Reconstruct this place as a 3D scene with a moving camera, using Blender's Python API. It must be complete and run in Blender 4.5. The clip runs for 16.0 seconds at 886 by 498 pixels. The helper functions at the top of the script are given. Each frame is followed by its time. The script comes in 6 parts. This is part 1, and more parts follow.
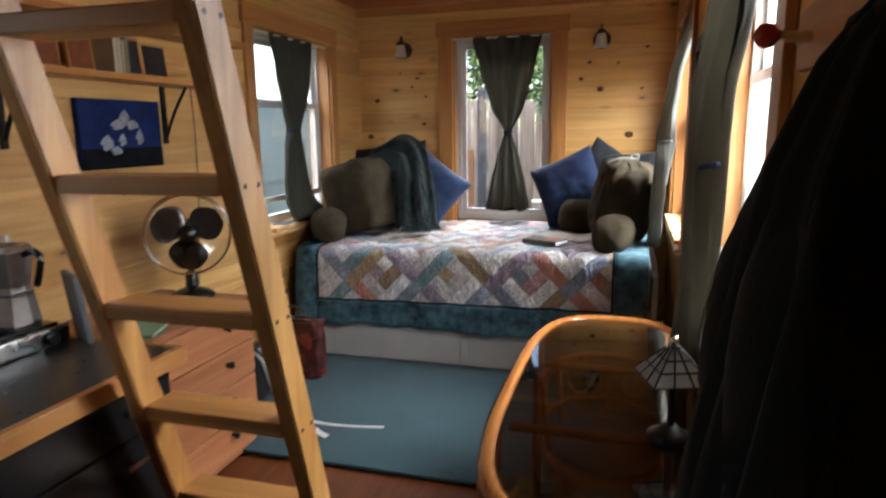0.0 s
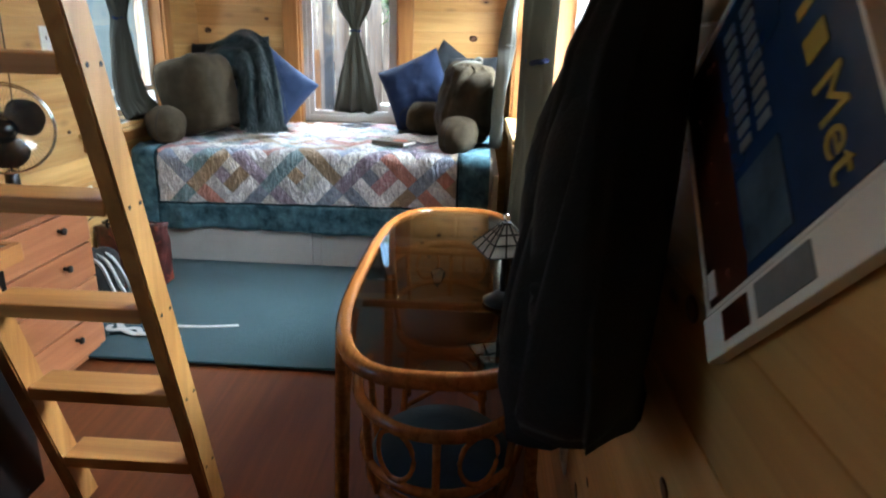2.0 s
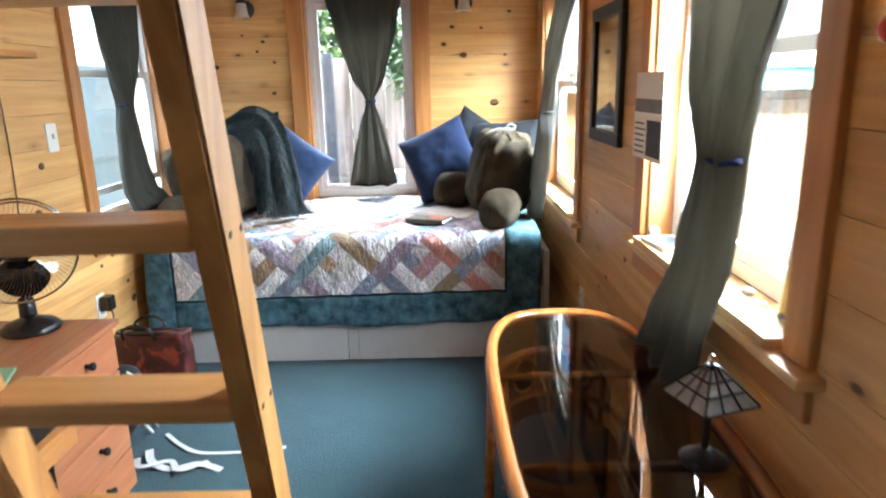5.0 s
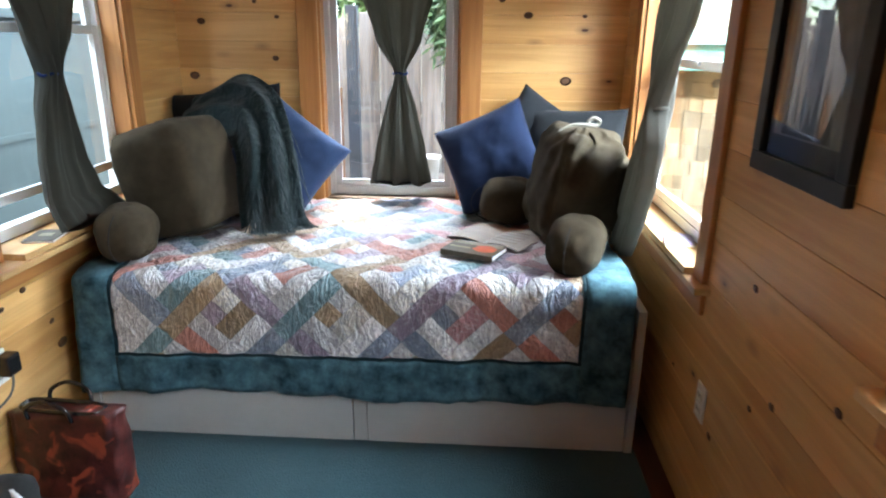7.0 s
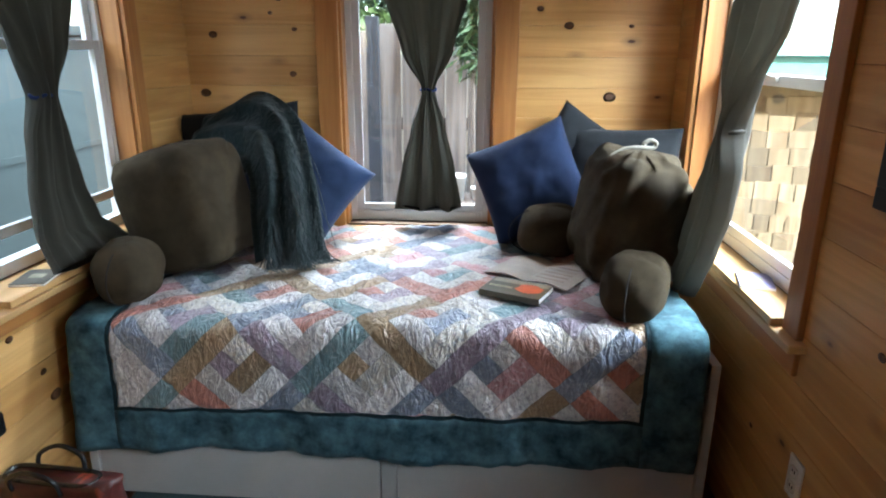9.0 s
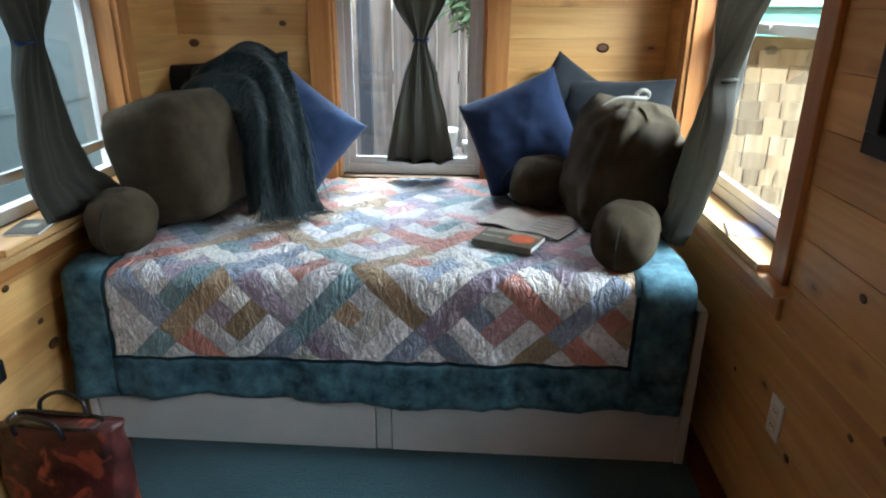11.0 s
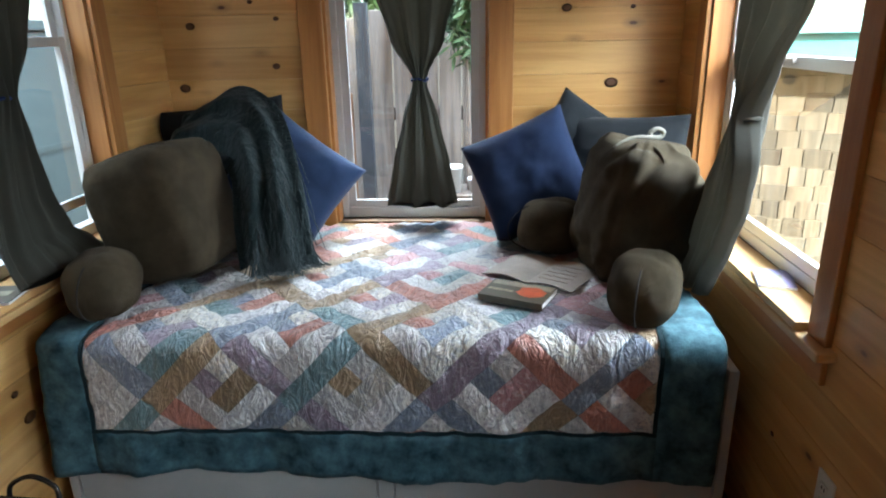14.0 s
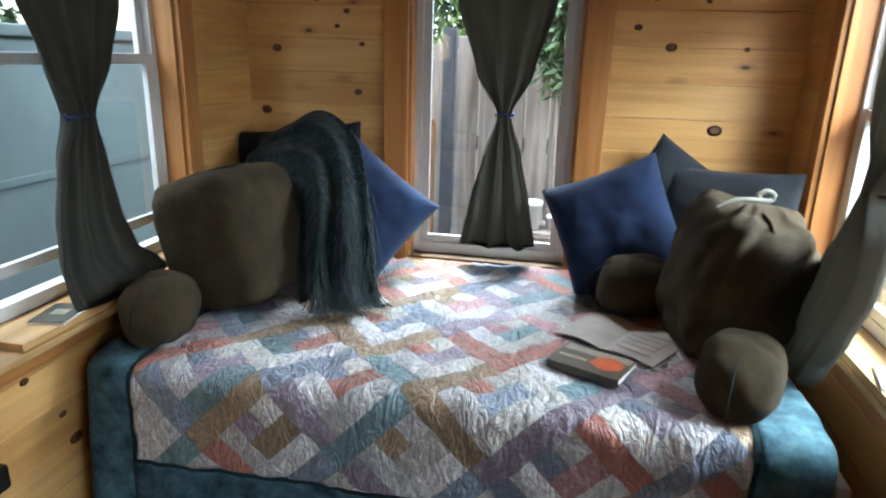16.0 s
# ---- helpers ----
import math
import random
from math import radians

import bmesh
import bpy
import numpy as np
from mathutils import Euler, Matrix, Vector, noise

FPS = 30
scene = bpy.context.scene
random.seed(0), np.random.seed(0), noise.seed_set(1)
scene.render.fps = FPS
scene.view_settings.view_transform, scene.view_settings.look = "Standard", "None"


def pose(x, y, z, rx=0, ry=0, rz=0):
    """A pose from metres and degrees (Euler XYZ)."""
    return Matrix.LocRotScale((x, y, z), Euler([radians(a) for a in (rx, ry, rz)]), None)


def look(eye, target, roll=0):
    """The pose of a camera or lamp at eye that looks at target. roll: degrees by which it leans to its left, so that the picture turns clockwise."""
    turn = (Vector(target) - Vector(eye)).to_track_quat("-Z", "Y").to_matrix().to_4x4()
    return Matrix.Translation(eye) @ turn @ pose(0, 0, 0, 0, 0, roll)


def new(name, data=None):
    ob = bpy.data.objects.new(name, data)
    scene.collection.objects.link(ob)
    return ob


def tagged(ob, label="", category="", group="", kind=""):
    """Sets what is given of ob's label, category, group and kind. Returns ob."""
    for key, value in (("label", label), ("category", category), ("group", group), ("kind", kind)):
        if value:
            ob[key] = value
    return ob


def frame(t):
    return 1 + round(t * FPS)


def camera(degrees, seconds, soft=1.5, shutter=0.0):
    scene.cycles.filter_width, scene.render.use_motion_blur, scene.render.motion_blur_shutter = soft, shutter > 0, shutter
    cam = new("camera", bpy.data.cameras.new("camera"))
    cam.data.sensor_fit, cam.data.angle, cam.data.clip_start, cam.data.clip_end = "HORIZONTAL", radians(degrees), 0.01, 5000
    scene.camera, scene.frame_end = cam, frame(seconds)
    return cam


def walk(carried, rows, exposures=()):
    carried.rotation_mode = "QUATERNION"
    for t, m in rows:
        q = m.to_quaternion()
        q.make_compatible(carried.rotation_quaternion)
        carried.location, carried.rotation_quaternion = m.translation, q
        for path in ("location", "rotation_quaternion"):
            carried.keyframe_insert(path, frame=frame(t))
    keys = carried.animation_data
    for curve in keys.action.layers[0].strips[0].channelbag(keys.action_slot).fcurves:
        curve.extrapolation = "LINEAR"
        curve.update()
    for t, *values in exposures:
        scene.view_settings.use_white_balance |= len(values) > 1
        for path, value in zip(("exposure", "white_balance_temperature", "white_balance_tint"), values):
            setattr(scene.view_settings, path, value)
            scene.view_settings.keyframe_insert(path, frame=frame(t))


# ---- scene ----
cam = camera(69.3, 16.0, soft=2.0, shutter=0.5)
PATH = [
    (0, (0.861, -0.34, 1.335), (0.306, 1.546, 0.97), -0.7),
    (0.5, (0.86, -0.287, 1.366), (0.422, 1.641, 1.065), -0.3),
    (1, (0.867, -0.332, 1.365), (0.554, 1.604, 0.976), 0.6),
    (1.5, (0.912, -0.429, 1.313), (0.722, 1.468, 0.711), 0.7),
    (2, (0.876, -0.452, 1.309), (0.792, 1.443, 0.676), 1.8),
    (2.5, (0.701, -0.438, 1.304), (0.765, 1.34, 0.392), 3.5),
    (3, (0.601, -0.423, 1.31), (0.85, 1.393, 0.51), -0.4),
    (3.5, (0.473, -0.524, 1.309), (0.762, 1.287, 0.513), -5.0),
    (4, (0.418, -0.499, 1.323), (0.62, 1.4, 0.73), -3.8),
    (4.2, (0.441, -0.449, 1.338), (0.6, 1.482, 0.841), -3.0),
    (6.3, (0.506, 0.637, 1.47), (0.37, 2.565, 0.955), -1.7),
    (6.5, (0.508, 0.755, 1.464), (0.379, 2.68, 0.934), -1.9),
    (7, (0.41, 0.934, 1.471), (0.309, 2.834, 0.855), 0.7),
    (7.5, (0.374, 1.115, 1.46), (0.25, 3.014, 0.845), -0.7),
    (8, (0.314, 1.193, 1.485), (0.162, 3.092, 0.874), 0.6),
    (10.3, (0.297, 1.231, 1.48), (0.171, 3.143, 0.908), -0.2),
    (10.5, (0.286, 1.214, 1.471), (0.182, 3.115, 0.862), 0.6),
    (11, (0.298, 1.195, 1.461), (0.19, 3.062, 0.752), 0.5),
    (11.5, (0.297, 1.193, 1.466), (0.182, 3.065, 0.77), 0.2),
    (12, (0.304, 1.181, 1.454), (0.197, 3.03, 0.7), -0.0),
    (12.5, (0.315, 1.216, 1.465), (0.255, 3.084, 0.753), -0.4),
    (13, (0.302, 1.267, 1.476), (0.206, 3.137, 0.774), -0.7),
    (13.5, (0.297, 1.357, 1.5), (0.12, 3.238, 0.844), -1.4),
    (14, (0.309, 1.376, 1.494), (0.169, 3.268, 0.863), -1.2),
    (14.5, (0.307, 1.338, 1.495), (0.156, 3.242, 0.901), -1.3),
    (15, (0.317, 1.344, 1.504), (0.148, 3.253, 0.933), -0.9),
    (15.5, (0.326, 1.443, 1.531), (0.024, 3.331, 0.944), 0.1),
    (16, (0.301, 1.559, 1.542), (-0.071, 3.437, 0.964), 1.7),
]
EXPOSURES = [(0.0, 2.52, 6450, 8), (0.5, 2.42, 6450, 8), (1.0, 2.48, 6250, 5), (2.0, 3.05, 5750, 0), (2.5, 3.35, 5700, 2), (2.7, 3.55, 5500, 3), (3.0, 3.9, 5400, 3), (3.5, 4.2, 5650, 5), (4.2, 4.0, 5750, 4),
             (6.5, 3.2, 5800, 2), (8.0, 2.8, 5800, 2), (11.0, 2.48, 5700, -2), (16.0, 2.42, 5800, 0)]
walk(cam, [(t, look(eye, target, roll)) for t, eye, target, roll in PATH], EXPOSURES)

# ---- world and sun ----
SUN_TRAVEL = Vector((-0.25, 2.0, -1.1)).normalized()
world = bpy.data.worlds.new("world")
scene.world = world
world.use_nodes = True
_sky = world.node_tree.nodes.new("ShaderNodeTexSky")
_sky.sky_type, _sky.sun_disc = "NISHITA", False
_sky.sun_elevation = math.asin(-SUN_TRAVEL.z)
_sky.sun_rotation = math.atan2(-SUN_TRAVEL.x, -SUN_TRAVEL.y)
world.node_tree.links.new(_sky.outputs[0], world.node_tree.nodes["Background"].inputs[0])
world.node_tree.nodes["Background"].inputs[1].default_value = 0.10
sun = new("sun", bpy.data.lights.new("sun", "SUN"))
sun.data.energy, sun.data.angle, sun.data.color = 4.0, radians(0.5), (1.0, 0.92, 0.8)
sun.matrix_world = look((6, -12, 8), Vector((6, -12, 8)) + SUN_TRAVEL)


def sky_lamp(at, target, w, h, watts):
    """An added area lamp standing in for open sky, mostly above a window and beyond what can be seen through it."""
    ob = new("sky_light", bpy.data.lights.new("sky_light", "AREA"))
    ob.data.shape, ob.data.size, ob.data.size_y, ob.data.energy, ob.data.color = "RECTANGLE", w, h, watts, (0.90, 0.95, 1.0)
    ob.matrix_world = look(at, target)


sky_lamp((2.6, 3.55, 2.55), (1.0, 3.4, 1.3), 2.2, 1.2, 118)
sky_lamp((2.4, 1.3, 2.95), (1.1, 1.4, 1.3), 2.4, 1.2, 84)
# In the near window's opening, in view: stands in for the bright outdoors.
sky_lamp((1.262, 1.40, 1.44), (0.0, 1.40, 1.40), 0.78, 0.84, 6.5)
sky_lamp((-2.2, 3.2, 3.1), (-1.1, 3.25, 1.35), 2.8, 1.0, 36)
# Fill for the near end, through the added kitchen window that is never in view.
sky_lamp((-2.1, -0.1, 2.9), (-1.1, -0.1, 1.4), 1.6, 1.0, 16)
sky_lamp((-0.05, 5.4, 3.2), (-0.05, 4.2, 1.3), 1.4, 1.0, 95)


# ---- small builders ----
def mesh_of(bm, name="mesh", smooth=False):
    me = bpy.data.meshes.new(name)
    bmesh.ops.recalc_face_normals(bm, faces=bm.faces)
    bm.to_mesh(me)
    bm.free()
    if smooth:
        for p in me.polygons:
            p.use_smooth = True
    return me


def part(name, bm, material, parent=None, label="", smooth=False):
    ob = new(name, mesh_of(bm, name, smooth))
    ob.data.materials.append(material)
    if parent is not None:
        ob.parent = parent
    if label:
        ob["label"] = label
    return ob


def thing(name, label, category, group="", at=(0, 0, 0), rz=0.0):
    ob = new(name)
    ob.empty_display_size = 0.05
    ob.matrix_world = pose(*at, 0, 0, rz)
    return tagged(ob, label, category, group)


def box(bm, x0, x1, y0, y1, z0, z1, bevel=0.0, m=None):
    vs = [bm.verts.new((x, y, z)) for x in (x0, x1) for y in (y0, y1) for z in (z0, z1)]
    fs = [bm.faces.new([vs[i] for i in f]) for f in
          ((0, 1, 3, 2), (4, 6, 7, 5), (0, 4, 5, 1), (2, 3, 7, 6), (0, 2, 6, 4), (1, 5, 7, 3))]
    if bevel:
        es = list({e for f in fs for e in f.edges})
        out = bmesh.ops.bevel(bm, geom=es, offset=bevel, segments=2, affect="EDGES", profile=0.6)
        vs = list({v for f in out["faces"] for v in f.verts} | {v for v in vs if v.is_valid})
    if m is not None:
        bmesh.ops.transform(bm, matrix=m, verts=vs)
    return bm


def boxed(x0, x1, y0, y1, z0, z1, bevel=0.0, m=None):
    return box(bmesh.new(), x0, x1, y0, y1, z0, z1, bevel, m)


def tube(points, radius, sides=8, bm=None, closed=False):
    """A round bar along points; radius may be a list."""
    bm = bm or bmesh.new()
    pts = [Vector(p) for p in points]
    n = len(pts)
    rings = []
    for i, p in enumerate(pts):
        a = pts[(i - 1) % n] if closed or i else pts[0]
        b = pts[(i + 1) % n] if closed or i < n - 1 else pts[-1]
        d = (b - a).normalized()
        u = d.cross(Vector((0, 0, 1)))
        if u.length < 0.05:
            u = d.cross(Vector((0, 1, 0)))
        u.normalize()
        v = d.cross(u).normalized()
        r = radius[i] if isinstance(radius, (list, tuple)) else radius
        rings.append([bm.verts.new(p + u * r * math.cos(k * math.tau / sides) + v * r * math.sin(k * math.tau / sides))
                      for k in range(sides)])
    for i in range(n if closed else n - 1):
        a, b = rings[i], rings[(i + 1) % n]
        for k in range(sides):
            bm.faces.new((a[k], a[(k + 1) % sides], b[(k + 1) % sides], b[k]))
    if not closed:
        bm.faces.new(rings[0][::-1])
        bm.faces.new(rings[-1])
    return bm


def lathe(profile, sides=24, bm=None, at=(0, 0, 0)):
    """A turned shape round z from (radius, height) pairs."""
    bm = bm or bmesh.new()
    rings = [[bm.verts.new((at[0] + r * math.cos(k * math.tau / sides), at[1] + r * math.sin(k * math.tau / sides), at[2] + z))
              for k in range(sides)] for r, z in profile]
    for a, b in zip(rings, rings[1:]):
        for k in range(sides):
            bm.faces.new((a[k], a[(k + 1) % sides], b[(k + 1) % sides], b[k]))
    bm.faces.new(rings[0][::-1])
    bm.faces.new(rings[-1])
    return bm


def grid_surface(f, nu, nv, bm=None, wrap_u=False, caps=False):
    """Quads over f(u, v), u and v from 0 to 1."""
    bm = bm or bmesh.new()
    cols = nu if wrap_u else nu + 1
    vs = [[bm.verts.new(f(i / nu, j / nv)) for i in range(cols)] for j in range(nv + 1)]
    for j in range(nv):
        for i in range(nu):
            k = (i + 1) % cols
            bm.faces.new((vs[j][i], vs[j][k], vs[j + 1][k], vs[j + 1][i]))
    if caps:
        bm.faces.new(vs[0][::-1])
        bm.faces.new(vs[-1])
    return bm


def smooth_path(points, steps=6, closed=False):
    pts = [Vector(p) for p in points]
    n = len(pts)
    out = []
    for i in range(n if closed else n - 1):
        p0 = pts[(i - 1) % n] if closed or i else pts[0]
        p1, p2 = pts[i], pts[(i + 1) % n]
        p3 = pts[(i + 2) % n] if closed or i < n - 2 else pts[-1]
        for s in range(steps):
            t = s / steps
            out.append(0.5 * ((2 * p1) + (p2 - p0) * t + (2 * p0 - 5 * p1 + 4 * p2 - p3) * t * t + (3 * p1 - p0 - 3 * p2 + p3) * t ** 3))
    if not closed:
        out.append(pts[-1])
    return out


# ---- materials ----
def material(name, rough=0.6, metal=0.0, spec=0.5):
    m = bpy.data.materials.new(name)
    m.use_nodes = True
    b = m.node_tree.nodes["Principled BSDF"]
    b.inputs["Roughness"].default_value = rough
    b.inputs["Metallic"].default_value = metal
    b.inputs["Specular IOR Level"].default_value = spec
    return m, m.node_tree, b


def node(tree, kind, **values):
    n = tree.nodes.new("ShaderNode" + kind)
    for key, value in values.items():
        if key in n.inputs:
            n.inputs[key].default_value = value
    return n


def ramp(tree, source, stops):
    r = tree.nodes.new("ShaderNodeValToRGB")
    while len(r.color_ramp.elements) < len(stops):
        r.color_ramp.elements.new(0.5)
    for e, (p, c) in zip(r.color_ramp.elements, stops):
        e.position, e.color = p, (*c, 1)
    tree.links.new(source, r.inputs[0])
    return r.outputs[0]


def mix(tree, mode, fac, a, b):
    m = tree.nodes.new("ShaderNodeMix")
    m.data_type, m.blend_type = "RGBA", mode
    for socket, value in ((m.inputs[0], fac), (m.inputs[6], a), (m.inputs[7], b)):
        if isinstance(value, bpy.types.NodeSocket):
            tree.links.new(value, socket)
        else:
            socket.default_value = value if not isinstance(value, tuple) else (*value, 1)[:4]
    return m.outputs[2]


def coords(tree, scale=(1, 1, 1), rot=(0, 0, 0), jitter=True):
    tc = tree.nodes.new("ShaderNodeTexCoord")
    mp = tree.nodes.new("ShaderNodeMapping")
    mp.inputs["Scale"].default_value = scale
    mp.inputs["Rotation"].default_value = rot
    tree.links.new(tc.outputs["Object"], mp.inputs[0])
    if not jitter:
        return mp.outputs[0]
    oi = tree.nodes.new("ShaderNodeObjectInfo")
    mul = node(tree, "Math")
    mul.operation = "MULTIPLY"
    mul.inputs[1].default_value = 37.0
    tree.links.new(oi.outputs["Random"], mul.inputs[0])
    add = tree.nodes.new("ShaderNodeVectorMath")
    add.operation = "ADD"
    tree.links.new(mp.outputs[0], add.inputs[0])
    tree.links.new(mul.outputs[0], add.inputs[1])
    return add.outputs[0]


def bump(tree, bsdf, height, strength=0.2, distance=0.01):
    b = node(tree, "Bump", Strength=strength, Distance=distance)
    tree.links.new(height, b.inputs["Height"])
    tree.links.new(b.outputs[0], bsdf.inputs["Normal"])


def shade_by_object(tree, colour, amount):
    """Each board a little lighter or darker than the next."""
    oi = tree.nodes.new("ShaderNodeObjectInfo")
    mr = node(tree, "MapRange")
    mr.inputs["To Min"].default_value, mr.inputs["To Max"].default_value = 1 - amount, 1 + amount * 0.6
    tree.links.new(oi.outputs["Random"], mr.inputs["Value"])
    hsv = node(tree, "HueSaturation")
    tree.links.new(mr.outputs[0], hsv.inputs["Value"])
    tree.links.new(colour, hsv.inputs["Color"])
    return hsv.outputs[0]


def wood(name, along, light, dark, knot=(0.10, 0.04, 0.015), rough=0.42, vary=0.14, knots=0.07, fine=1.0):
    """Sawn wood whose grain runs along x, y or z of the object."""
    m, t, b = material(name, rough)
    axis = "xyz".index(along)
    stretch = [22.0 * fine] * 3
    stretch[axis] = 1.1 * fine
    n1 = node(t, "TexNoise", Scale=1.0, Detail=5.0, Roughness=0.6, Distortion=0.9)
    t.links.new(coords(t, tuple(stretch)), n1.inputs["Vector"])
    col = ramp(t, n1.outputs[0], [(0.30, dark), (0.48, tuple((a + c) / 2 for a, c in zip(light, dark))), (0.62, light), (0.8, tuple(min(1, c * 1.08) for c in light))])
    n2 = node(t, "TexNoise", Scale=1.6, Detail=2.0)
    t.links.new(coords(t), n2.inputs["Vector"])
    col = mix(t, "MULTIPLY", 0.55, col, ramp(t, n2.outputs[0], [(0.3, (0.84, 0.74, 0.62)), (0.65, (1, 1, 1))]))
    broad = [7.0 * fine] * 3
    broad[axis] = 0.7 * fine
    n3 = node(t, "TexNoise", Scale=1.0, Detail=3.0, Roughness=0.5, Distortion=1.2)
    t.links.new(coords(t, tuple(broad)), n3.inputs["Vector"])
    col = mix(t, "MULTIPLY", 0.6, col, ramp(t, n3.outputs[0], [(0.30, (0.70, 0.54, 0.38)), (0.42, (0.93, 0.87, 0.80)), (0.6, (1, 1, 1))]))
    if knots:
        ks = [7.0] * 3
        ks[axis] = 3.2
        v = node(t, "TexVoronoi", Scale=1.0, Randomness=1.0)
        t.links.new(coords(t, tuple(ks)), v.inputs["Vector"])
        fac = ramp(t, v.outputs["Distance"], [(knots * 0.55, (1, 1, 1)), (knots, (0.35, 0.35, 0.35)), (knots * 2.6, (0, 0, 0))])
        col = mix(t, "MIX", fac, col, knot)
    col = shade_by_object(t, col, vary)
    t.links.new(col, b.inputs["Base Color"])
    bump(t, b, n1.outputs[0], 0.12, 0.004)
    return m


def plain(name, colour, rough=0.6, metal=0.0, spot=0.25, scale=6.0, bumps=0.0, bump_scale=60.0, spec=0.5):
    """Paint, plastic, metal or card with faint blotches and a fine tooth."""
    m, t, b = material(name, rough, metal, spec)
    n = node(t, "TexNoise", Scale=scale, Detail=4.0, Roughness=0.65)
    t.links.new(coords(t), n.inputs["Vector"])
    low = tuple(c * (1 - spot) for c in colour)
    t.links.new(ramp(t, n.outputs[0], [(0.3, low), (0.7, colour)]), b.inputs["Base Color"])
    r = node(t, "MapRange")
    r.inputs["To Min"].default_value, r.inputs["To Max"].default_value = max(0.03, rough - 0.08), min(1, rough + 0.08)
    t.links.new(n.outputs[0], r.inputs["Value"])
    t.links.new(r.outputs[0], b.inputs["Roughness"])
    if bumps:
        f = node(t, "TexNoise", Scale=bump_scale, Detail=3.0)
        t.links.new(coords(t), f.inputs["Vector"])
        bump(t, b, f.outputs[0], bumps, 0.01)
    return m


def cloth(name, colour, other=None, sheen=0.2, weave=260.0, scale=4.0, relief=0.35, folds=0.0, mark=0.3):
    m, t, b = material(name, 0.92, 0.0, 0.2)
    b.inputs["Sheen Weight"].default_value = sheen
    n = node(t, "TexNoise", Scale=scale, Detail=5.0, Roughness=0.6)
    t.links.new(coords(t), n.inputs["Vector"])
    low = other or tuple(c * (1 - mark) for c in colour)
    col = ramp(t, n.outputs[0], [(0.32, low), (0.68, colour)])
    f = node(t, "TexNoise", Scale=weave, Detail=1.0)
    t.links.new(coords(t), f.inputs["Vector"])
    col = mix(t, "MULTIPLY", 0.5, col, ramp(t, f.outputs[0], [(0.3, (0.6, 0.6, 0.6)), (0.7, (1, 1, 1))]))
    t.links.new(col, b.inputs["Base Color"])
    h = f.outputs[0]
    if folds:
        g = node(t, "TexNoise", Scale=folds, Detail=3.0, Distortion=0.6)
        t.links.new(coords(t), g.inputs["Vector"])
        ma = node(t, "Math")
        ma.operation = "MULTIPLY_ADD"
        ma.inputs[1].default_value = 4.0
        t.links.new(g.outputs[0], ma.inputs[0])
        t.links.new(f.outputs[0], ma.inputs[2])
        h = ma.outputs[0]
    bump(t, b, h, relief, 0.008)
    return m


def glass_material(name, tint=(1, 1, 1), rough=0.0):
    m = bpy.data.materials.new(name)
    m.use_nodes = True
    t = m.node_tree
    t.nodes.remove(t.nodes["Principled BSDF"])
    tr = node(t, "BsdfTransparent", Color=(*tint, 1))
    gl = node(t, "BsdfGlossy", Roughness=rough)
    lw = node(t, "LayerWeight", Blend=0.5)
    p5 = node(t, "Math")
    p5.operation = "POWER"
    p5.inputs[1].default_value = 4.0
    t.links.new(lw.outputs["Facing"], p5.inputs[0])
    fr = node(t, "MapRange")
    fr.inputs["To Min"].default_value, fr.inputs["To Max"].default_value = 0.05, 0.9
    t.links.new(p5.outputs[0], fr.inputs["Value"])
    ms = t.nodes.new("ShaderNodeMixShader")
    t.links.new(fr.outputs[0], ms.inputs[0])
    t.links.new(tr.outputs[0], ms.inputs[1])
    t.links.new(gl.outputs[0], ms.inputs[2])
    t.links.new(ms.outputs[0], t.nodes["Material Output"].inputs[0])
    return m


PINE_L, PINE_D = (0.72, 0.435, 0.165), (0.57, 0.31, 0.098)
PINE_X = wood("pine_boards_across", "x", PINE_L, PINE_D)
PINE_Y = wood("pine_boards_along", "y", PINE_L, PINE_D)
TRIM_X = wood("pine_trim_across", "x", (0.52, 0.245, 0.075), (0.39, 0.158, 0.044), knots=0.0)
TRIM_Y = wood("pine_trim_along", "y", (0.52, 0.245, 0.075), (0.39, 0.158, 0.044), knots=0.0)
TRIM_Z = wood("pine_trim_upright", "z", (0.52, 0.245, 0.075), (0.39, 0.158, 0.044), knots=0.0)
SILL_X = wood("pale_pine_sill", "x", (0.76, 0.52, 0.25), (0.64, 0.40, 0.165), knots=0.0)
LADDER_X = wood("fir_treads", "x", (0.62, 0.33, 0.105), (0.36, 0.155, 0.042), knots=0.03, fine=0.7)
LADDER_Z = wood("fir_rails", "z", (0.63, 0.345, 0.11), (0.37, 0.16, 0.043), knots=0.03, fine=0.7)
FLOOR_M = wood("reddish_floor_boards", "y", (0.135, 0.040, 0.009), (0.085, 0.023, 0.005), rough=0.5, vary=0.2, knots=0.0)
KNOT_M = plain("dark_knot", (0.15, 0.062, 0.022), 0.5, spot=0.5, scale=40)
CEDAR_Y = wood("reddish_drawer_wood", "y", (0.46, 0.19, 0.085), (0.34, 0.12, 0.05), rough=0.35, knots=0.0)
RATTAN = wood("varnished_rattan", "y", (0.36, 0.14, 0.035), (0.20, 0.065, 0.016), rough=0.22, knots=0.0, fine=2.0)
WHITE_PAINT = plain("white_bed_paint", (0.45, 0.437, 0.415), 0.42, spot=0.12)
VINYL = plain("white_vinyl_window", (0.66, 0.655, 0.65), 0.35, spot=0.08)
BLACK_PLASTIC = plain("black_plastic", (0.012, 0.011, 0.011), 0.25)
BLACK_METAL = plain("black_iron", (0.02, 0.018, 0.017), 0.45, 0.6)
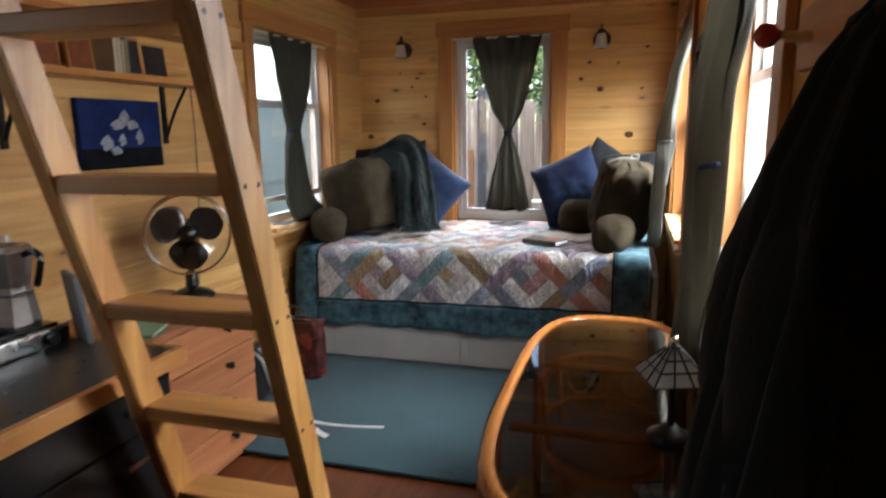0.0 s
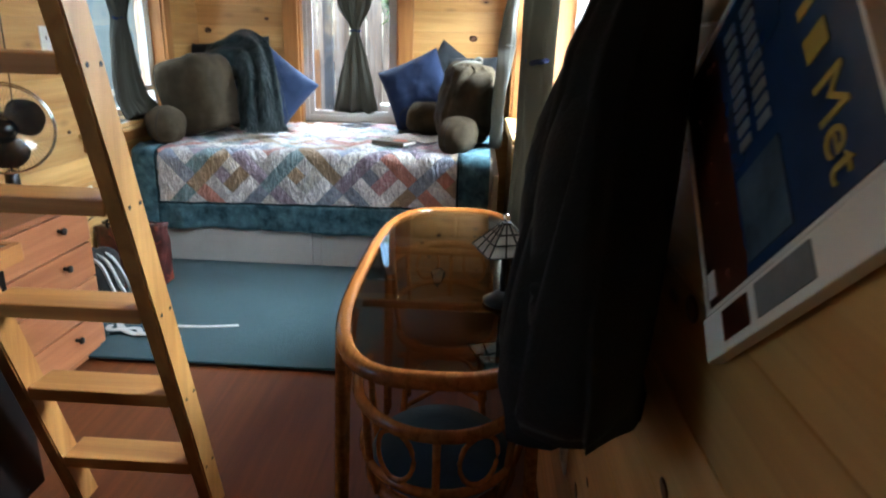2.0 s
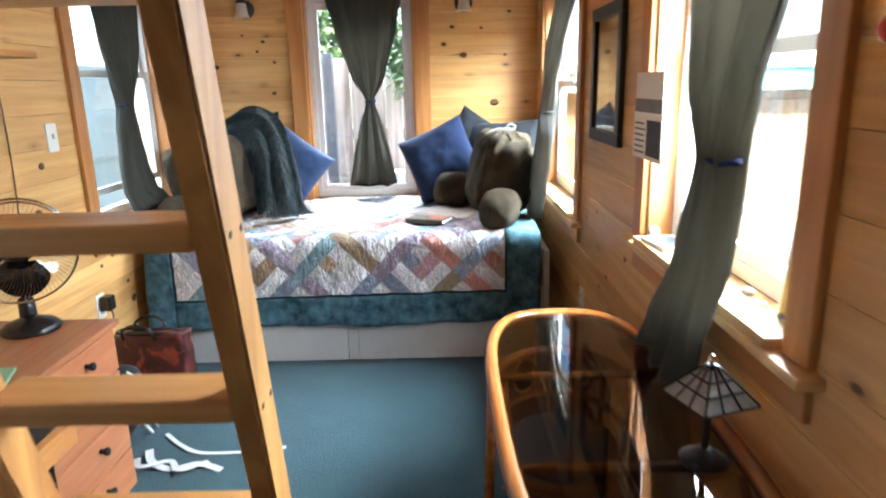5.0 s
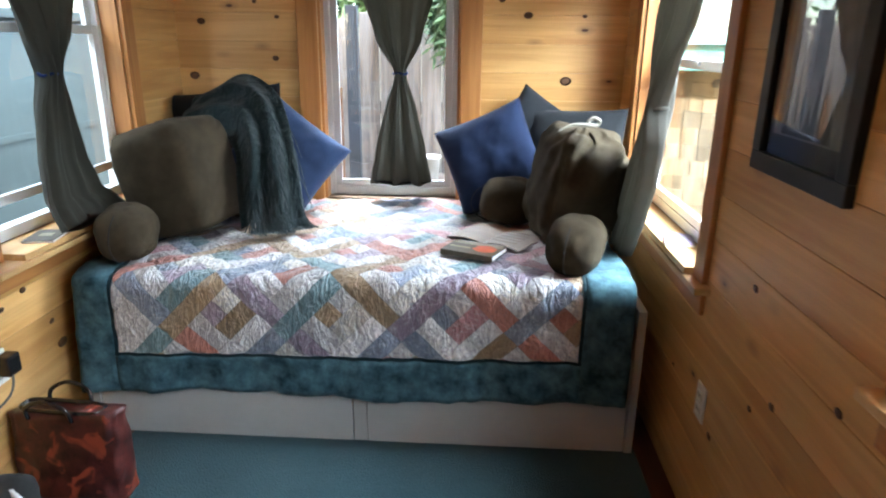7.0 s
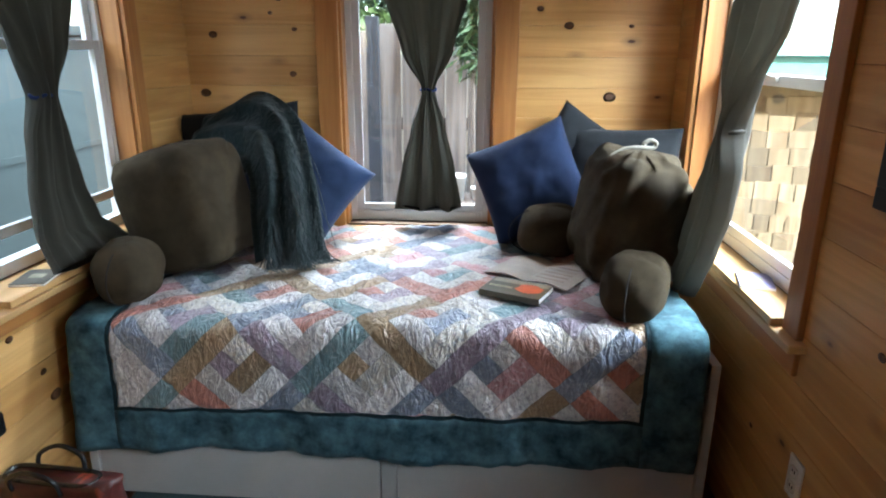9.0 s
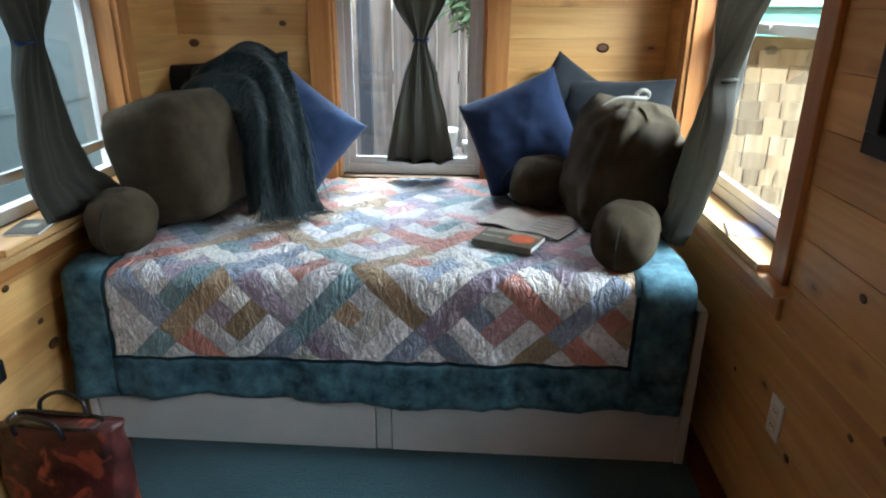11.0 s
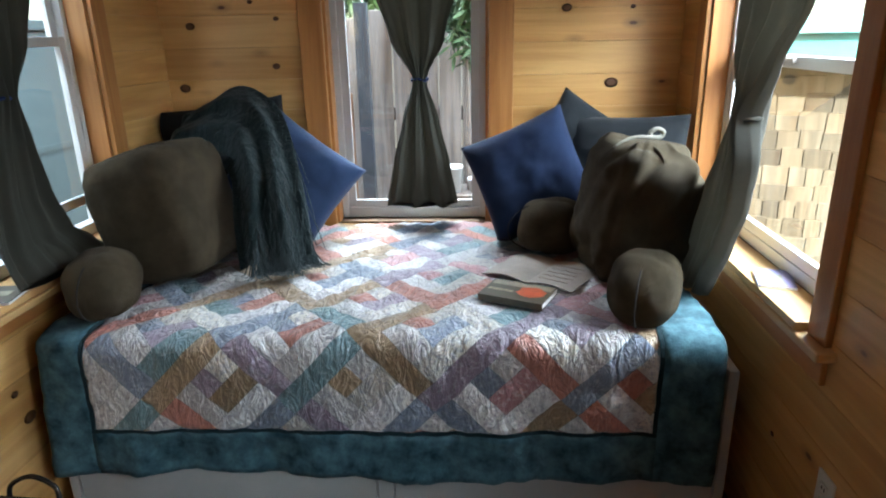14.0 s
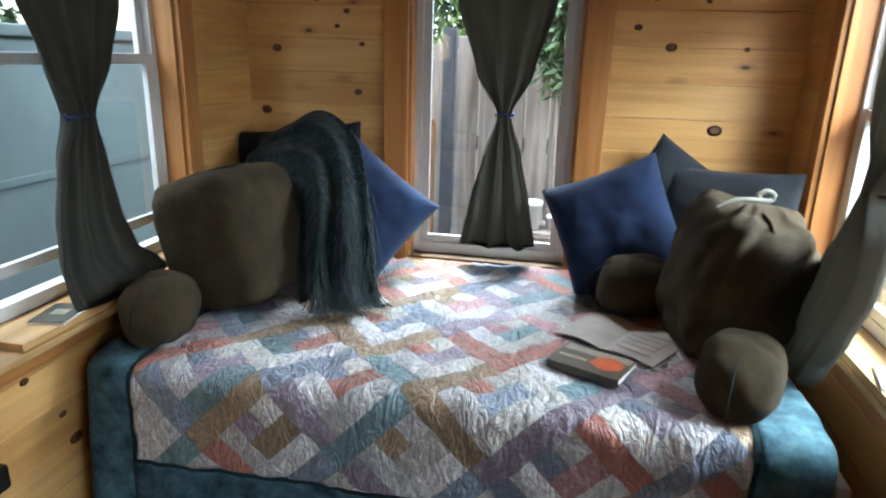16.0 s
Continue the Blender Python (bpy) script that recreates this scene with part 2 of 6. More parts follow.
CHROME = plain("bright_metal", (0.75, 0.74, 0.72), 0.18, 1.0, spot=0.1)
RUG = cloth("teal_carpet", (0.031, 0.072, 0.086), (0.022, 0.053, 0.065), sheen=0.1, weave=180, scale=3, relief=0.8)
def let_light_through(m, colour, share):
    """Thin cloth: part of the light passes."""
    t = m.node_tree
    tr = node(t, "BsdfTranslucent", Color=(*colour, 1))
    ms = t.nodes.new("ShaderNodeMixShader")
    ms.inputs[0].default_value = share
    t.links.new(t.nodes["Principled BSDF"].outputs[0], ms.inputs[1])
    t.links.new(tr.outputs[0], ms.inputs[2])
    t.links.new(ms.outputs[0], t.nodes["Material Output"].inputs[0])
    return m


CURTAIN = cloth("olive_brown_curtain", (0.078, 0.075, 0.060), sheen=0.12, weave=500, scale=5, relief=0.15, folds=9.0)
let_light_through(CURTAIN, (0.20, 0.185, 0.150), 0.35)
# The same curtain cloth with sunlight put into its colour, for the far window.
CURTAIN_LIT = cloth("sunlit_olive_curtain", (0.140, 0.133, 0.114), sheen=0.13, weave=500, scale=5, relief=0.15, folds=9.0)
let_light_through(CURTAIN_LIT, (0.28, 0.265, 0.22), 0.25)
COAT = cloth("charcoal_coat_cloth", (0.022, 0.021, 0.021), sheen=0.05, weave=300, scale=4, relief=0.2, folds=7.0)
BROWN_CORD = cloth("brown_plush", (0.078, 0.057, 0.032), sheen=0.0, mark=0.5, weave=520, scale=9, relief=0.6, folds=8.0)
NAVY = cloth("navy_cotton", (0.028, 0.047, 0.108), sheen=0.12, weave=420, scale=5, relief=0.2, folds=8.0)
NAVY_DARK = cloth("dark_navy_cotton", (0.011, 0.020, 0.055), sheen=0.05, weave=420, scale=5, relief=0.2, folds=8.0)
SLATE = cloth("slate_blue_satin", (0.020, 0.022, 0.026), sheen=0.05, weave=420, scale=5, relief=0.2, folds=9.0)
THROW = cloth("dark_teal_wool", (0.027, 0.045, 0.047), sheen=0.2, weave=160, scale=10, relief=0.7, folds=16.0)
TEAL_BORDER = cloth("mottled_teal_cotton", (0.090, 0.172, 0.205), (0.010, 0.034, 0.050), sheen=0.05, weave=350, scale=17, relief=0.25, folds=20.0)
DARK_BIND = cloth("dark_teal_binding", (0.010, 0.026, 0.034), sheen=0.05, weave=350, relief=0.2)
CLEAR = glass_material("window_glass")
TABLE_GLASS = glass_material("smoked_table_glass", (0.55, 0.52, 0.48))
# ---- the room ----
XL, XR, Y0, Y1, ZT = -1.12, 1.115, -1.30, 4.25, 2.26
ROW = 0.134
ROW_Z0 = 0.018
WALL = 0.13

# openings: (from, to, sill, head)
BACK_WIN = (-0.40, 0.31, 0.668, 1.98)
LEFT_WIN = (2.80, 3.72, 0.80, 1.90)
FAR_WIN = (2.87, 3.90, 0.80, 1.92)
NEAR_WIN = (0.97, 1.83, 0.94, 1.92)
# Out of view: an opening added only to let light into the kitchen end.
UNSEEN_WIN = (-0.75, 0.55, 1.05, 1.85)

floor = tagged(part("floor", boxed(XL - WALL, XR + WALL, Y0 - WALL, Y1 + WALL, -0.12, -0.012), FLOOR_M), "reddish-brown wood plank floor", "floor", kind="structure")
BOARD_BOXES = {}


def plank_mesh(axis, a, b, z0, z1, depth, facing):
    """A wall board with chamfered long edges: axis x or y, from a to b, its face at 0 and its back away from the room."""
    key = (axis, round(b - a, 3), round(z1 - z0, 4), facing)
    if key in BOARD_BOXES:
        return BOARD_BOXES[key]
    c, h, ln = 0.0018, z1 - z0, b - a
    prof = [(depth, 0.0), (c, 0.0), (0.0, c), (0.0, h - c), (c, h), (depth, h)]
    bm = bmesh.new()
    rows = []
    for s in (0.0, ln):
        row = []
        for d, z in prof:
            d *= facing
            row.append(bm.verts.new((s, d, z) if axis == "x" else (d, s, z)))
        rows.append(row)
    n = len(prof)
    for i in range(n):
        bm.faces.new((rows[0][i], rows[0][(i + 1) % n], rows[1][(i + 1) % n], rows[1][i]))
    bm.faces.new(rows[0][::-1])
    bm.faces.new(rows[1])
    me = mesh_of(bm, "board")
    BOARD_BOXES[key] = me
    return me


def wall(name, axis, plane, facing, a, b, openings, label, boards=True):
    """A wall of core pieces round its openings, clad with one board a row."""
    bm = bmesh.new()
    f0, f1 = plane + facing * 0.016, plane + facing * WALL
    lo, hi = min(f0, f1), max(f0, f1)

    def piece(s0, s1, z0, z1):
        if s1 - s0 > 0.001 and z1 - z0 > 0.001:
            box(bm, *((s0, s1, lo, hi) if axis == "x" else (lo, hi, s0, s1)), z0, z1)
    at = a
    for o in sorted(openings):
        piece(at, o[0], -0.012, ZT + 0.088)
        piece(o[0], o[1], -0.012, o[2])
        piece(o[0], o[1], o[3], ZT + 0.088)
        at = o[1]
    piece(at, b, -0.012, ZT + 0.088)
    core = tagged(part(name, bm, WALL_CORE), label, "wall", kind="structure")
    return core


def clad(core, axis, plane, facing, a, b, openings, stuff):
    z, k = 0.0, 0
    while z < ZT - 0.01:
        z1 = min(z + ROW, ZT) if k else ROW_Z0 + ROW - 0.03
        spans = [(a, b)]
        for o in openings:
            if z1 > o[2] + 0.01 and z < o[3] - 0.01:
                cut = []
                for s0, s1 in spans:
                    if o[0] > s0:
                        cut.append((s0, min(s1, o[0])))
                    if o[1] < s1:
                        cut.append((max(s0, o[1]), s1))
                spans = cut
        for s0, s1 in spans:
            if s1 - s0 < 0.02:
                continue
            ob = new("board", plank_mesh(axis, s0, s1, z + 0.0003, z1 - 0.0003, 0.015, facing))
            if not ob.data.materials:
                ob.data.materials.append(stuff)
            ob.location = (s0, plane, z + 0.0003) if axis == "x" else (plane, s0, z + 0.0003)
            ob.parent = core
        z, k = z1, k + 1


WALL_CORE = plain("wall_sheathing", (0.18, 0.11, 0.06), 0.8)
wall_back = wall("wall_back", "x", Y1, 1, XL - WALL, XR + WALL, [BACK_WIN], "honey pine board wall behind the daybed")
wall_front = wall("wall_front", "x", Y0, -1, XL - WALL, XR + WALL, [], "honey pine board wall at the entrance end")
wall_left = wall("wall_left", "y", XL, -1, Y0, Y1, [LEFT_WIN, UNSEEN_WIN], "honey pine board wall with a tall window over the ledge")
wall_right = wall("wall_right", "y", XR, 1, Y0, Y1, [FAR_WIN, NEAR_WIN], "honey pine board wall with two sunny windows")

# ceiling boards and joists, in one mesh
_bm = bmesh.new()
_y = Y0
while _y < Y1:
    box(_bm, XL, XR, _y + 0.002, min(_y + 0.14, Y1) - 0.002, ZT, ZT + 0.03, 0.003)
    _y += 0.14
box(_bm, XL - 0.0, XR + 0.0, Y0, Y1, ZT + 0.0305, ZT + 0.09)
box(_bm, XL - WALL - 0.3, XR + WALL + 0.3, Y0 - WALL - 0.3, Y1 + WALL + 0.3, ZT + 0.0905, ZT + 0.16)
ceiling = tagged(part("ceiling", _bm, TRIM_X), "reddish pine board ceiling under the loft", "ceiling", kind="structure")
for x in (-0.95, -0.32, 0.32, 0.95):
    tagged(part("ceiling_beam", boxed(x - 0.045, x + 0.045, Y0 + 0.01, 3.19, ZT - 0.09, ZT - 0.001, 0.006), TRIM_Y), "reddish pine ceiling joist", "beam", "ceiling joists", kind="structure")
tagged(part("ceiling_beam", boxed(XL + 0.002, XR - 0.002, Y1 - 0.05, Y1 - 0.002, ZT - 0.11, ZT - 0.001, 0.006), TRIM_X), "reddish pine ledger over the back wall", "beam", kind="structure")
tagged(part("ceiling_beam", boxed(XL + 0.002, XR - 0.002, 3.192, 3.25, ZT - 0.085, ZT - 0.001, 0.006), TRIM_X), "reddish pine header across the joist ends", "beam", kind="structure")
RED_PANEL = wood("varnished_red_panel", "x", (0.40, 0.125, 0.036), (0.28, 0.080, 0.022), rough=0.28, knots=0.0)
tagged(part("ceiling_panel", boxed(XL + 0.002, XR - 0.002, 3.252, Y1 - 0.052, ZT - 0.055, ZT - 0.04, 0.003), RED_PANEL), "varnished red wood panel over the daybed", "ceiling panel", kind="structure")
# ---- windows: x along the wall, y outwards, z up ----
def window(name, m, width, z0, z1, label, hung=True, meet=None, stool=0.05, casing=0.085, proud=0.02, opened=0.0, t=0.035):
    w = tagged(new(name), label, "window", kind="structure")
    w.matrix_world = m
    c = casing
    part("casing", boxed(-c, 0.0, -proud, -0.001, z0 - 0.02, z1, 0.004), TRIM_Z, w)
    part("casing", boxed(width, width + c, -proud, -0.001, z0 - 0.02, z1, 0.004), TRIM_Z, w)
    part("casing", boxed(-c - 0.015, width + c + 0.015, -proud - 0.004, -0.001, z1 + 0.0005, z1 + 0.11, 0.004), TRIM_X, w)
    part("lining", boxed(0.0005, 0.014, 0.0, 0.075, z0 + 0.001, z1 - 0.015, 0.001), TRIM_Z, w)
    part("lining", boxed(width - 0.014, width - 0.0005, 0.0, 0.075, z0 + 0.001, z1 - 0.015, 0.001), TRIM_Z, w)
    part("lining", boxed(0.0005, width - 0.0005, 0.0, 0.075, z1 - 0.0145, z1 - 0.0005, 0.001), TRIM_X, w)
    if stool:
        part("window_sill", boxed(-c - 0.03, width + c + 0.03, -stool, 0.0, z0 - 0.045, z0 - 0.021, 0.006), SILL_X, w)
        part("window_sill", boxed(0.0145, width - 0.0145, -stool * 0.9, 0.075, z0 - 0.0205, z0 + 0.002, 0.003), SILL_X, w)
        part("apron", boxed(-c, width + c, -proud * 0.8, -0.001, z0 - 0.12, z0 - 0.0455, 0.004), TRIM_X, w)
    f0, f1 = 0.0755, 0.125
    for x0, x1 in ((0.001, t), (width - t, width - 0.001)):
        part("window_frame", boxed(x0, x1, f0, f1, z0 + 0.003, z1 - 0.001, 0.003), VINYL, w)
    for a, b in ((z0 + 0.003, z0 + t + 0.01), (z1 - t, z1 - 0.001)):
        part("window_frame", boxed(t + 0.0005, width - t - 0.0005, f0, f1, a, b, 0.003), VINYL, w)
    zm = meet or (z0 + z1) / 2 + 0.04
    sashes = ((z0 + t + 0.0105 + opened, zm + 0.018, 0.078), (zm - 0.016, z1 - t - 0.0005, 0.101)) if hung else ((z0 + t + 0.0105, z1 - t - 0.0005, 0.085),)
    for a, b, y in sashes:
        s = part("sash", boxed(t + 0.001, t + 0.036, y, y + 0.02, a, b, 0.002), VINYL, w)
        part("stile", boxed(width - t - 0.036, width - t - 0.001, y, y + 0.02, a, b, 0.002), VINYL, s)
        part("rail", boxed(t + 0.0365, width - t - 0.0365, y, y + 0.02, a, a + 0.034, 0.002), VINYL, s)
        part("rail", boxed(t + 0.0365, width - t - 0.0365, y, y + 0.02, b - 0.034, b, 0.002), VINYL, s)
        pane = part("pane", boxed(t + 0.037, width - t - 0.037, y + 0.008, y + 0.012, a + 0.0345, b - 0.0345), CLEAR, s)
        pane.visible_shadow = False
    if hung:
        part("sash_lock", boxed(width / 2 - 0.03, width / 2 + 0.03, 0.066, 0.0775, zm - 0.002, zm + 0.014, 0.003), VINYL, w)
    return w


def on_left(y):
    return pose(XL, y, 0, 0, 0, 90)


def on_right(y):
    return pose(XR, y, 0, 0, 0, -90)


window("window_back", pose(BACK_WIN[0], Y1, 0), BACK_WIN[1] - BACK_WIN[0], BACK_WIN[2], BACK_WIN[3], "tall white window in pine trim facing the weathered fence", hung=False, stool=0.0, casing=0.105, t=0.042)
window("window_left", on_left(LEFT_WIN[0]), LEFT_WIN[1] - LEFT_WIN[0], LEFT_WIN[2], LEFT_WIN[3], "white double-hung window in pine trim over the ledge", stool=0.09, meet=1.50, opened=0.075)
window("window_far", on_right(FAR_WIN[1]), FAR_WIN[1] - FAR_WIN[0], FAR_WIN[2], FAR_WIN[3], "white double-hung window in pine trim beside the bed", stool=0.05)
window("window_near", on_right(NEAR_WIN[1]), NEAR_WIN[1] - NEAR_WIN[0], NEAR_WIN[2], NEAR_WIN[3], "white double-hung window in pine trim over the table", stool=0.05)

# Made-up window in that unseen opening.
window("window_kitchen", on_left(UNSEEN_WIN[0]), UNSEEN_WIN[1] - UNSEEN_WIN[0], UNSEEN_WIN[2], UNSEEN_WIN[3], "unseen white double-hung window added to light the kitchen end", stool=0.05)

# ---- outside ----
GZ = -0.75
SOIL = plain("dry_ground", (0.16, 0.13, 0.09), 0.9, spot=0.5, scale=1.5, bumps=0.6, bump_scale=20)
_bm = bmesh.new()
box(_bm, -400, 400, -400, 400, GZ - 0.3, GZ)
tagged(part("ground", _bm, SOIL), "dry bare yard soil", "ground", kind="structure")

FENCE_M = wood("weathered_grey_fence", "z", (0.26, 0.222, 0.205), (0.115, 0.095, 0.088), rough=0.85, vary=0.3, knots=0.03)
fence = thing("fence", "weathered grey vertical board fence behind the house", "fence", at=(0, 5.75, GZ))
for i in range(27):
    x = -2.6 + i * 0.152
    h = 2.37 + random.uniform(-0.05, 0.05)
    part("fence_board", boxed(x, x + 0.143, random.uniform(0, 0.012), 0.03, 0.0, h, 0.004), FENCE_M, fence)
part("fence_rail", boxed(-2.6, 1.5, 0.031, 0.07, 0.4, 0.49), FENCE_M, fence)
part("fence_rail", boxed(-2.6, 1.5, 0.031, 0.07, 1.7, 1.79), FENCE_M, fence)

PALE_SIDING = plain("pale_blue_siding_paint", (0.056, 0.079, 0.086), 0.5, spot=0.25, scale=1.2)
shed = thing("neighbour_trailer", "pale blue smooth-sided trailer parked beside the house", "trailer", at=(-2.35, 3.4, GZ))
part("wall", boxed(-2.2, 0.0, -2.6, 2.6, 0.35, 2.32, 0.02), PALE_SIDING, shed)
part("skirt", boxed(-2.15, -0.03, -2.55, 2.55, 0.0, 0.349), BLACK_PLASTIC, shed)
part("roof_trim", boxed(-2.22, 0.03, -2.62, 2.62, 2.321, 2.38, 0.01), PALE_SIDING, shed)
part("seam", boxed(0.0005, 0.008, -2.5, 2.5, 1.62, 1.66, 0.002), PALE_SIDING, shed)

SHINGLE = wood("cedar_shingles", "z", (0.20, 0.165, 0.112), (0.12, 0.096, 0.064), rough=0.9, vary=0.4, knots=0.0)
TEAL_PAINT = plain("turquoise_fascia_paint", (0.10, 0.34, 0.32), 0.5)
cabin = thing("shingled_cabin", "small cabin clad in sunlit cedar shingles with a turquoise eave", "cabin", at=(1.42, 5.15, GZ), rz=-24)
part("wall", boxed(0, 3.6, 0.02, 3.0, 0.0, 2.1), SHINGLE, cabin)
SHINGLE_W = (0.075, 0.10, 0.125)
SH = [mesh_of(boxed(0, w, 0, 0.014, 0, 0.112, 0.002), "shingle") for w in SHINGLE_W]
for me in SH:
    me.materials.append(SHINGLE)
_low = bmesh.new()
for r in range(21):
    x = -0.01 - 0.03 * (r % 2)
    while x < 1.95:
        j = random.choice((0, 1, 2))
        m = pose(x, -0.004 - random.uniform(0, 0.010), r * 0.095 + random.uniform(-0.010, 0.010), 6)
        if r < 8:
            box(_low, 0, SHINGLE_W[j], 0, 0.014, 0, 0.112, 0.0, m)
        else:
            s = new("shingle", SH[j])
            s.parent = cabin
            s.matrix_basis = m
        x += SHINGLE_W[j] + 0.005
tagged(part("lower_shingles", _low, SHINGLE, cabin), kind="stuff")
part("eave", boxed(-0.25, 3.9, -0.30, 0.0, 2.08, 2.22, 0.01), TEAL_PAINT, cabin)
part("roof", boxed(-0.3, 3.95, -0.36, 3.3, 2.2205, 2.30, 0.01), plain("turquoise_metal_roof", (0.20, 0.42, 0.40), 0.4, spot=0.15), cabin)

post = thing("garden_post", "slate-painted steel post with a brown stake by the fence", "post", at=(-0.49, 5.60, GZ))
part("pole", boxed(-0.042, 0.042, -0.03, 0.03, 0.0, 2.45, 0.004), plain("slate_steel", (0.045, 0.048, 0.058), 0.5), post)
part("stake", boxed(-0.13, -0.085, -0.02, 0.02, 0.0, 1.9, 0.004), plain("brown_stake", (0.20, 0.09, 0.035), 0.8), post)
crate = thing("wooden_crate", "tall weathered wooden crate against the fence", "crate", at=(0.16, 5.5, GZ))
part("box", boxed(-0.25, 0.25, -0.16, 0.18, 0.0, 1.28, 0.006), FENCE_M, crate)
for k in range(5):
    part("slat", boxed(-0.255, 0.255, -0.175, -0.161, 0.08 + k * 0.25, 0.26 + k * 0.25, 0.004), FENCE_M, crate)
for x, h in ((-0.085, 0.17), (0.085, 0.09)):
    pot = thing("plant_pot", "small white plastic plant pot on the crate", "pot", "pots on the crate", at=(0.16 + x, 5.45, GZ + 1.2805))
    part("wall", lathe([(0.04, 0.0), (0.055, 0.0), (0.065, h - 0.02), (0.072, h - 0.02), (0.072, h), (0.058, h), (0.05, 0.02)], 20), VINYL, pot, smooth=True)

LEAF = plain("sunlit_leaves", (0.055, 0.098, 0.028), 0.6, spot=0.5, scale=3)


def leaf_cloud(name, centre, size, count, label, seed, leaf=0.07, bunches=28, spread=0.12, slim=0.22):
    """A bush: stems, and many small tilted leaf blades in an uneven crown."""
    rnd = random.Random(seed)
    t = thing(name, label, "shrub", at=(centre[0], centre[1], GZ))
    top = centre[2] - GZ
    for k in range(4):
        a = rnd.uniform(0, math.tau)
        end = Vector((math.cos(a) * size[0] * 0.6, math.sin(a) * size[1] * 0.6, top + rnd.uniform(-0.2, 0.4) * size[2]))
        part("branch", tube(smooth_path([(0, 0, 0), end * 0.5 + Vector((0, 0, 0.2)), end], 4), [0.03, 0.028, 0.026, 0.024, 0.02, 0.016, 0.012, 0.01, 0.006], 6), FENCE_M, t)
    verts, faces = [], []
    clumps = [Vector((rnd.gauss(0, 0.5) * size[0], rnd.gauss(0, 0.5) * size[1], top + rnd.uniform(-1, 1) * size[2])) for _ in range(bunches)]
    for i in range(count):
        c = rnd.choice(clumps)
        p = c + Vector((rnd.gauss(0, spread), rnd.gauss(0, spread), rnd.gauss(0, spread)))
        d = Vector((rnd.gauss(0, 1), rnd.gauss(0, 1), rnd.gauss(-0.3, 1))).normalized()
        s = d.cross(Vector((rnd.gauss(0, 1), rnd.gauss(0, 1), rnd.gauss(0, 1)))).normalized() * leaf * slim
        b = len(verts)
        verts += [p, p + d * leaf * 0.5 + s, p + d * leaf, p + d * leaf * 0.5 - s]
        faces.append((b, b + 1, b + 2, b + 3))
    me = bpy.data.meshes.new("crown")
    me.from_pydata([tuple(v) for v in verts], [], faces)
    me.materials.append(LEAF)
    ob = new("crown", me)
    ob.parent = t
    return t


leaf_cloud("shrub", (0.21, 5.52, 1.66), (0.10, 0.06, 0.26), 800, "drooping green shrub against the weathered fence", 3, 0.15, 14, 0.05, 0.09)
leaf_cloud("tree", (-5.2, 3.4, 2.6), (0.8, 2.8, 1.4), 32000, "leafy green tree behind the trailer", 5, 0.17, 150, 0.24)
leaf_cloud("tree", (-0.6, 7.6, 2.2), (1.8, 0.7, 0.5), 4200, "leafy green tree behind the fence", 7, 0.12)

# ---- daybed ----
BX0, BX1, BY0, BY1 = -1.04, 1.015, 3.02, 4.20
bed = thing("daybed", "white painted wooden daybed with two drawers beneath", "bed", at=(0, 0, 0))
part("side_board", boxed(BX0, BX0 + 0.03, BY0, BY1, 0.001, 0.58, 0.004), WHITE_PAINT, bed)
part("side_board", boxed(BX1 - 0.03, BX1, BY0, BY1, 0.001, 0.585, 0.004), WHITE_PAINT, bed)
part("front_rail", boxed(BX0 + 0.0305, BX1 - 0.0305, BY0 + 0.004, BY0 + 0.03, 0.235, 0.40, 0.003), WHITE_PAINT, bed)
part("back_rail", boxed(BX0 + 0.0305, BX1 - 0.0305, BY1 - 0.03, BY1, 0.001, 0.40, 0.003), WHITE_PAINT, bed)
part("slat_deck", boxed(BX0 + 0.0305, BX1 - 0.0305, BY0 + 0.0305, BY1 - 0.0305, 0.36, 0.38), WHITE_PAINT, bed)
for a, b in ((BX0 + 0.034, -0.036), (0.022, BX1 - 0.034)):
    d = part("drawer", boxed(a, b, BY0 + 0.006, BY0 + 0.026, 0.012, 0.231, 0.003), WHITE_PAINT, bed)
part("drawer_post", boxed(-0.032, 0.018, BY0 + 0.01, BY0 + 0.03, 0.001, 0.2345, 0.002), WHITE_PAINT, bed)
mattress = tagged(part("mattress", boxed(BX0 + 0.032, BX1 - 0.032, BY0 + 0.01, BY1 - 0.005, 0.401, 0.655, 0.05), WHITE_PAINT, None, smooth=True), "thick white mattress under the quilt", "mattress")

# ---- quilt: u runs across the bed, v along the cloth from the wall to the hem ----
QTOP, QBEND, QBACK = 0.668, 3.005, 4.19
QX0, QX1 = -1.035, 0.965
V_TOP = QBACK - QBEND
V_HEM = V_TOP + 0.43


def cloth_at(u, v, lift=0.0):
    r = 0.05
    arc = r * math.pi / 2
    w = 0.012 * noise.noise((u * 6, v * 6, 1.3)) + 0.010 * noise.noise((u * 15, v * 13, 4.1)) + 0.0075 * noise.noise((u * 30 + v * 9, v * 22, 8.0))
    sag = 0.010 * math.sin(u * 2.2 + 0.6)
    v0 = V_TOP - r
    if v <= v0:
        return Vector((u, QBACK - v, QTOP + w + sag + lift))
    if v < v0 + arc:
        a = (v - v0) / r
        o = r + w + lift
        return Vector((u, QBEND + r - o * math.sin(a), QTOP - r + sag + o * math.cos(a)))
    d = v - v0 - arc
    wave = 0.010 * math.sin(u * 6 + 1) * min(1, d / 0.25) + 0.008 * math.sin(u * 23)
    return Vector((u, QBEND - w - lift - wave * d / 0.3 - 0.01 * d, QTOP - r + sag - d))


quilt = thing("quilt", "patchwork quilt in white, rose, teal and tan with teal border", "quilt")
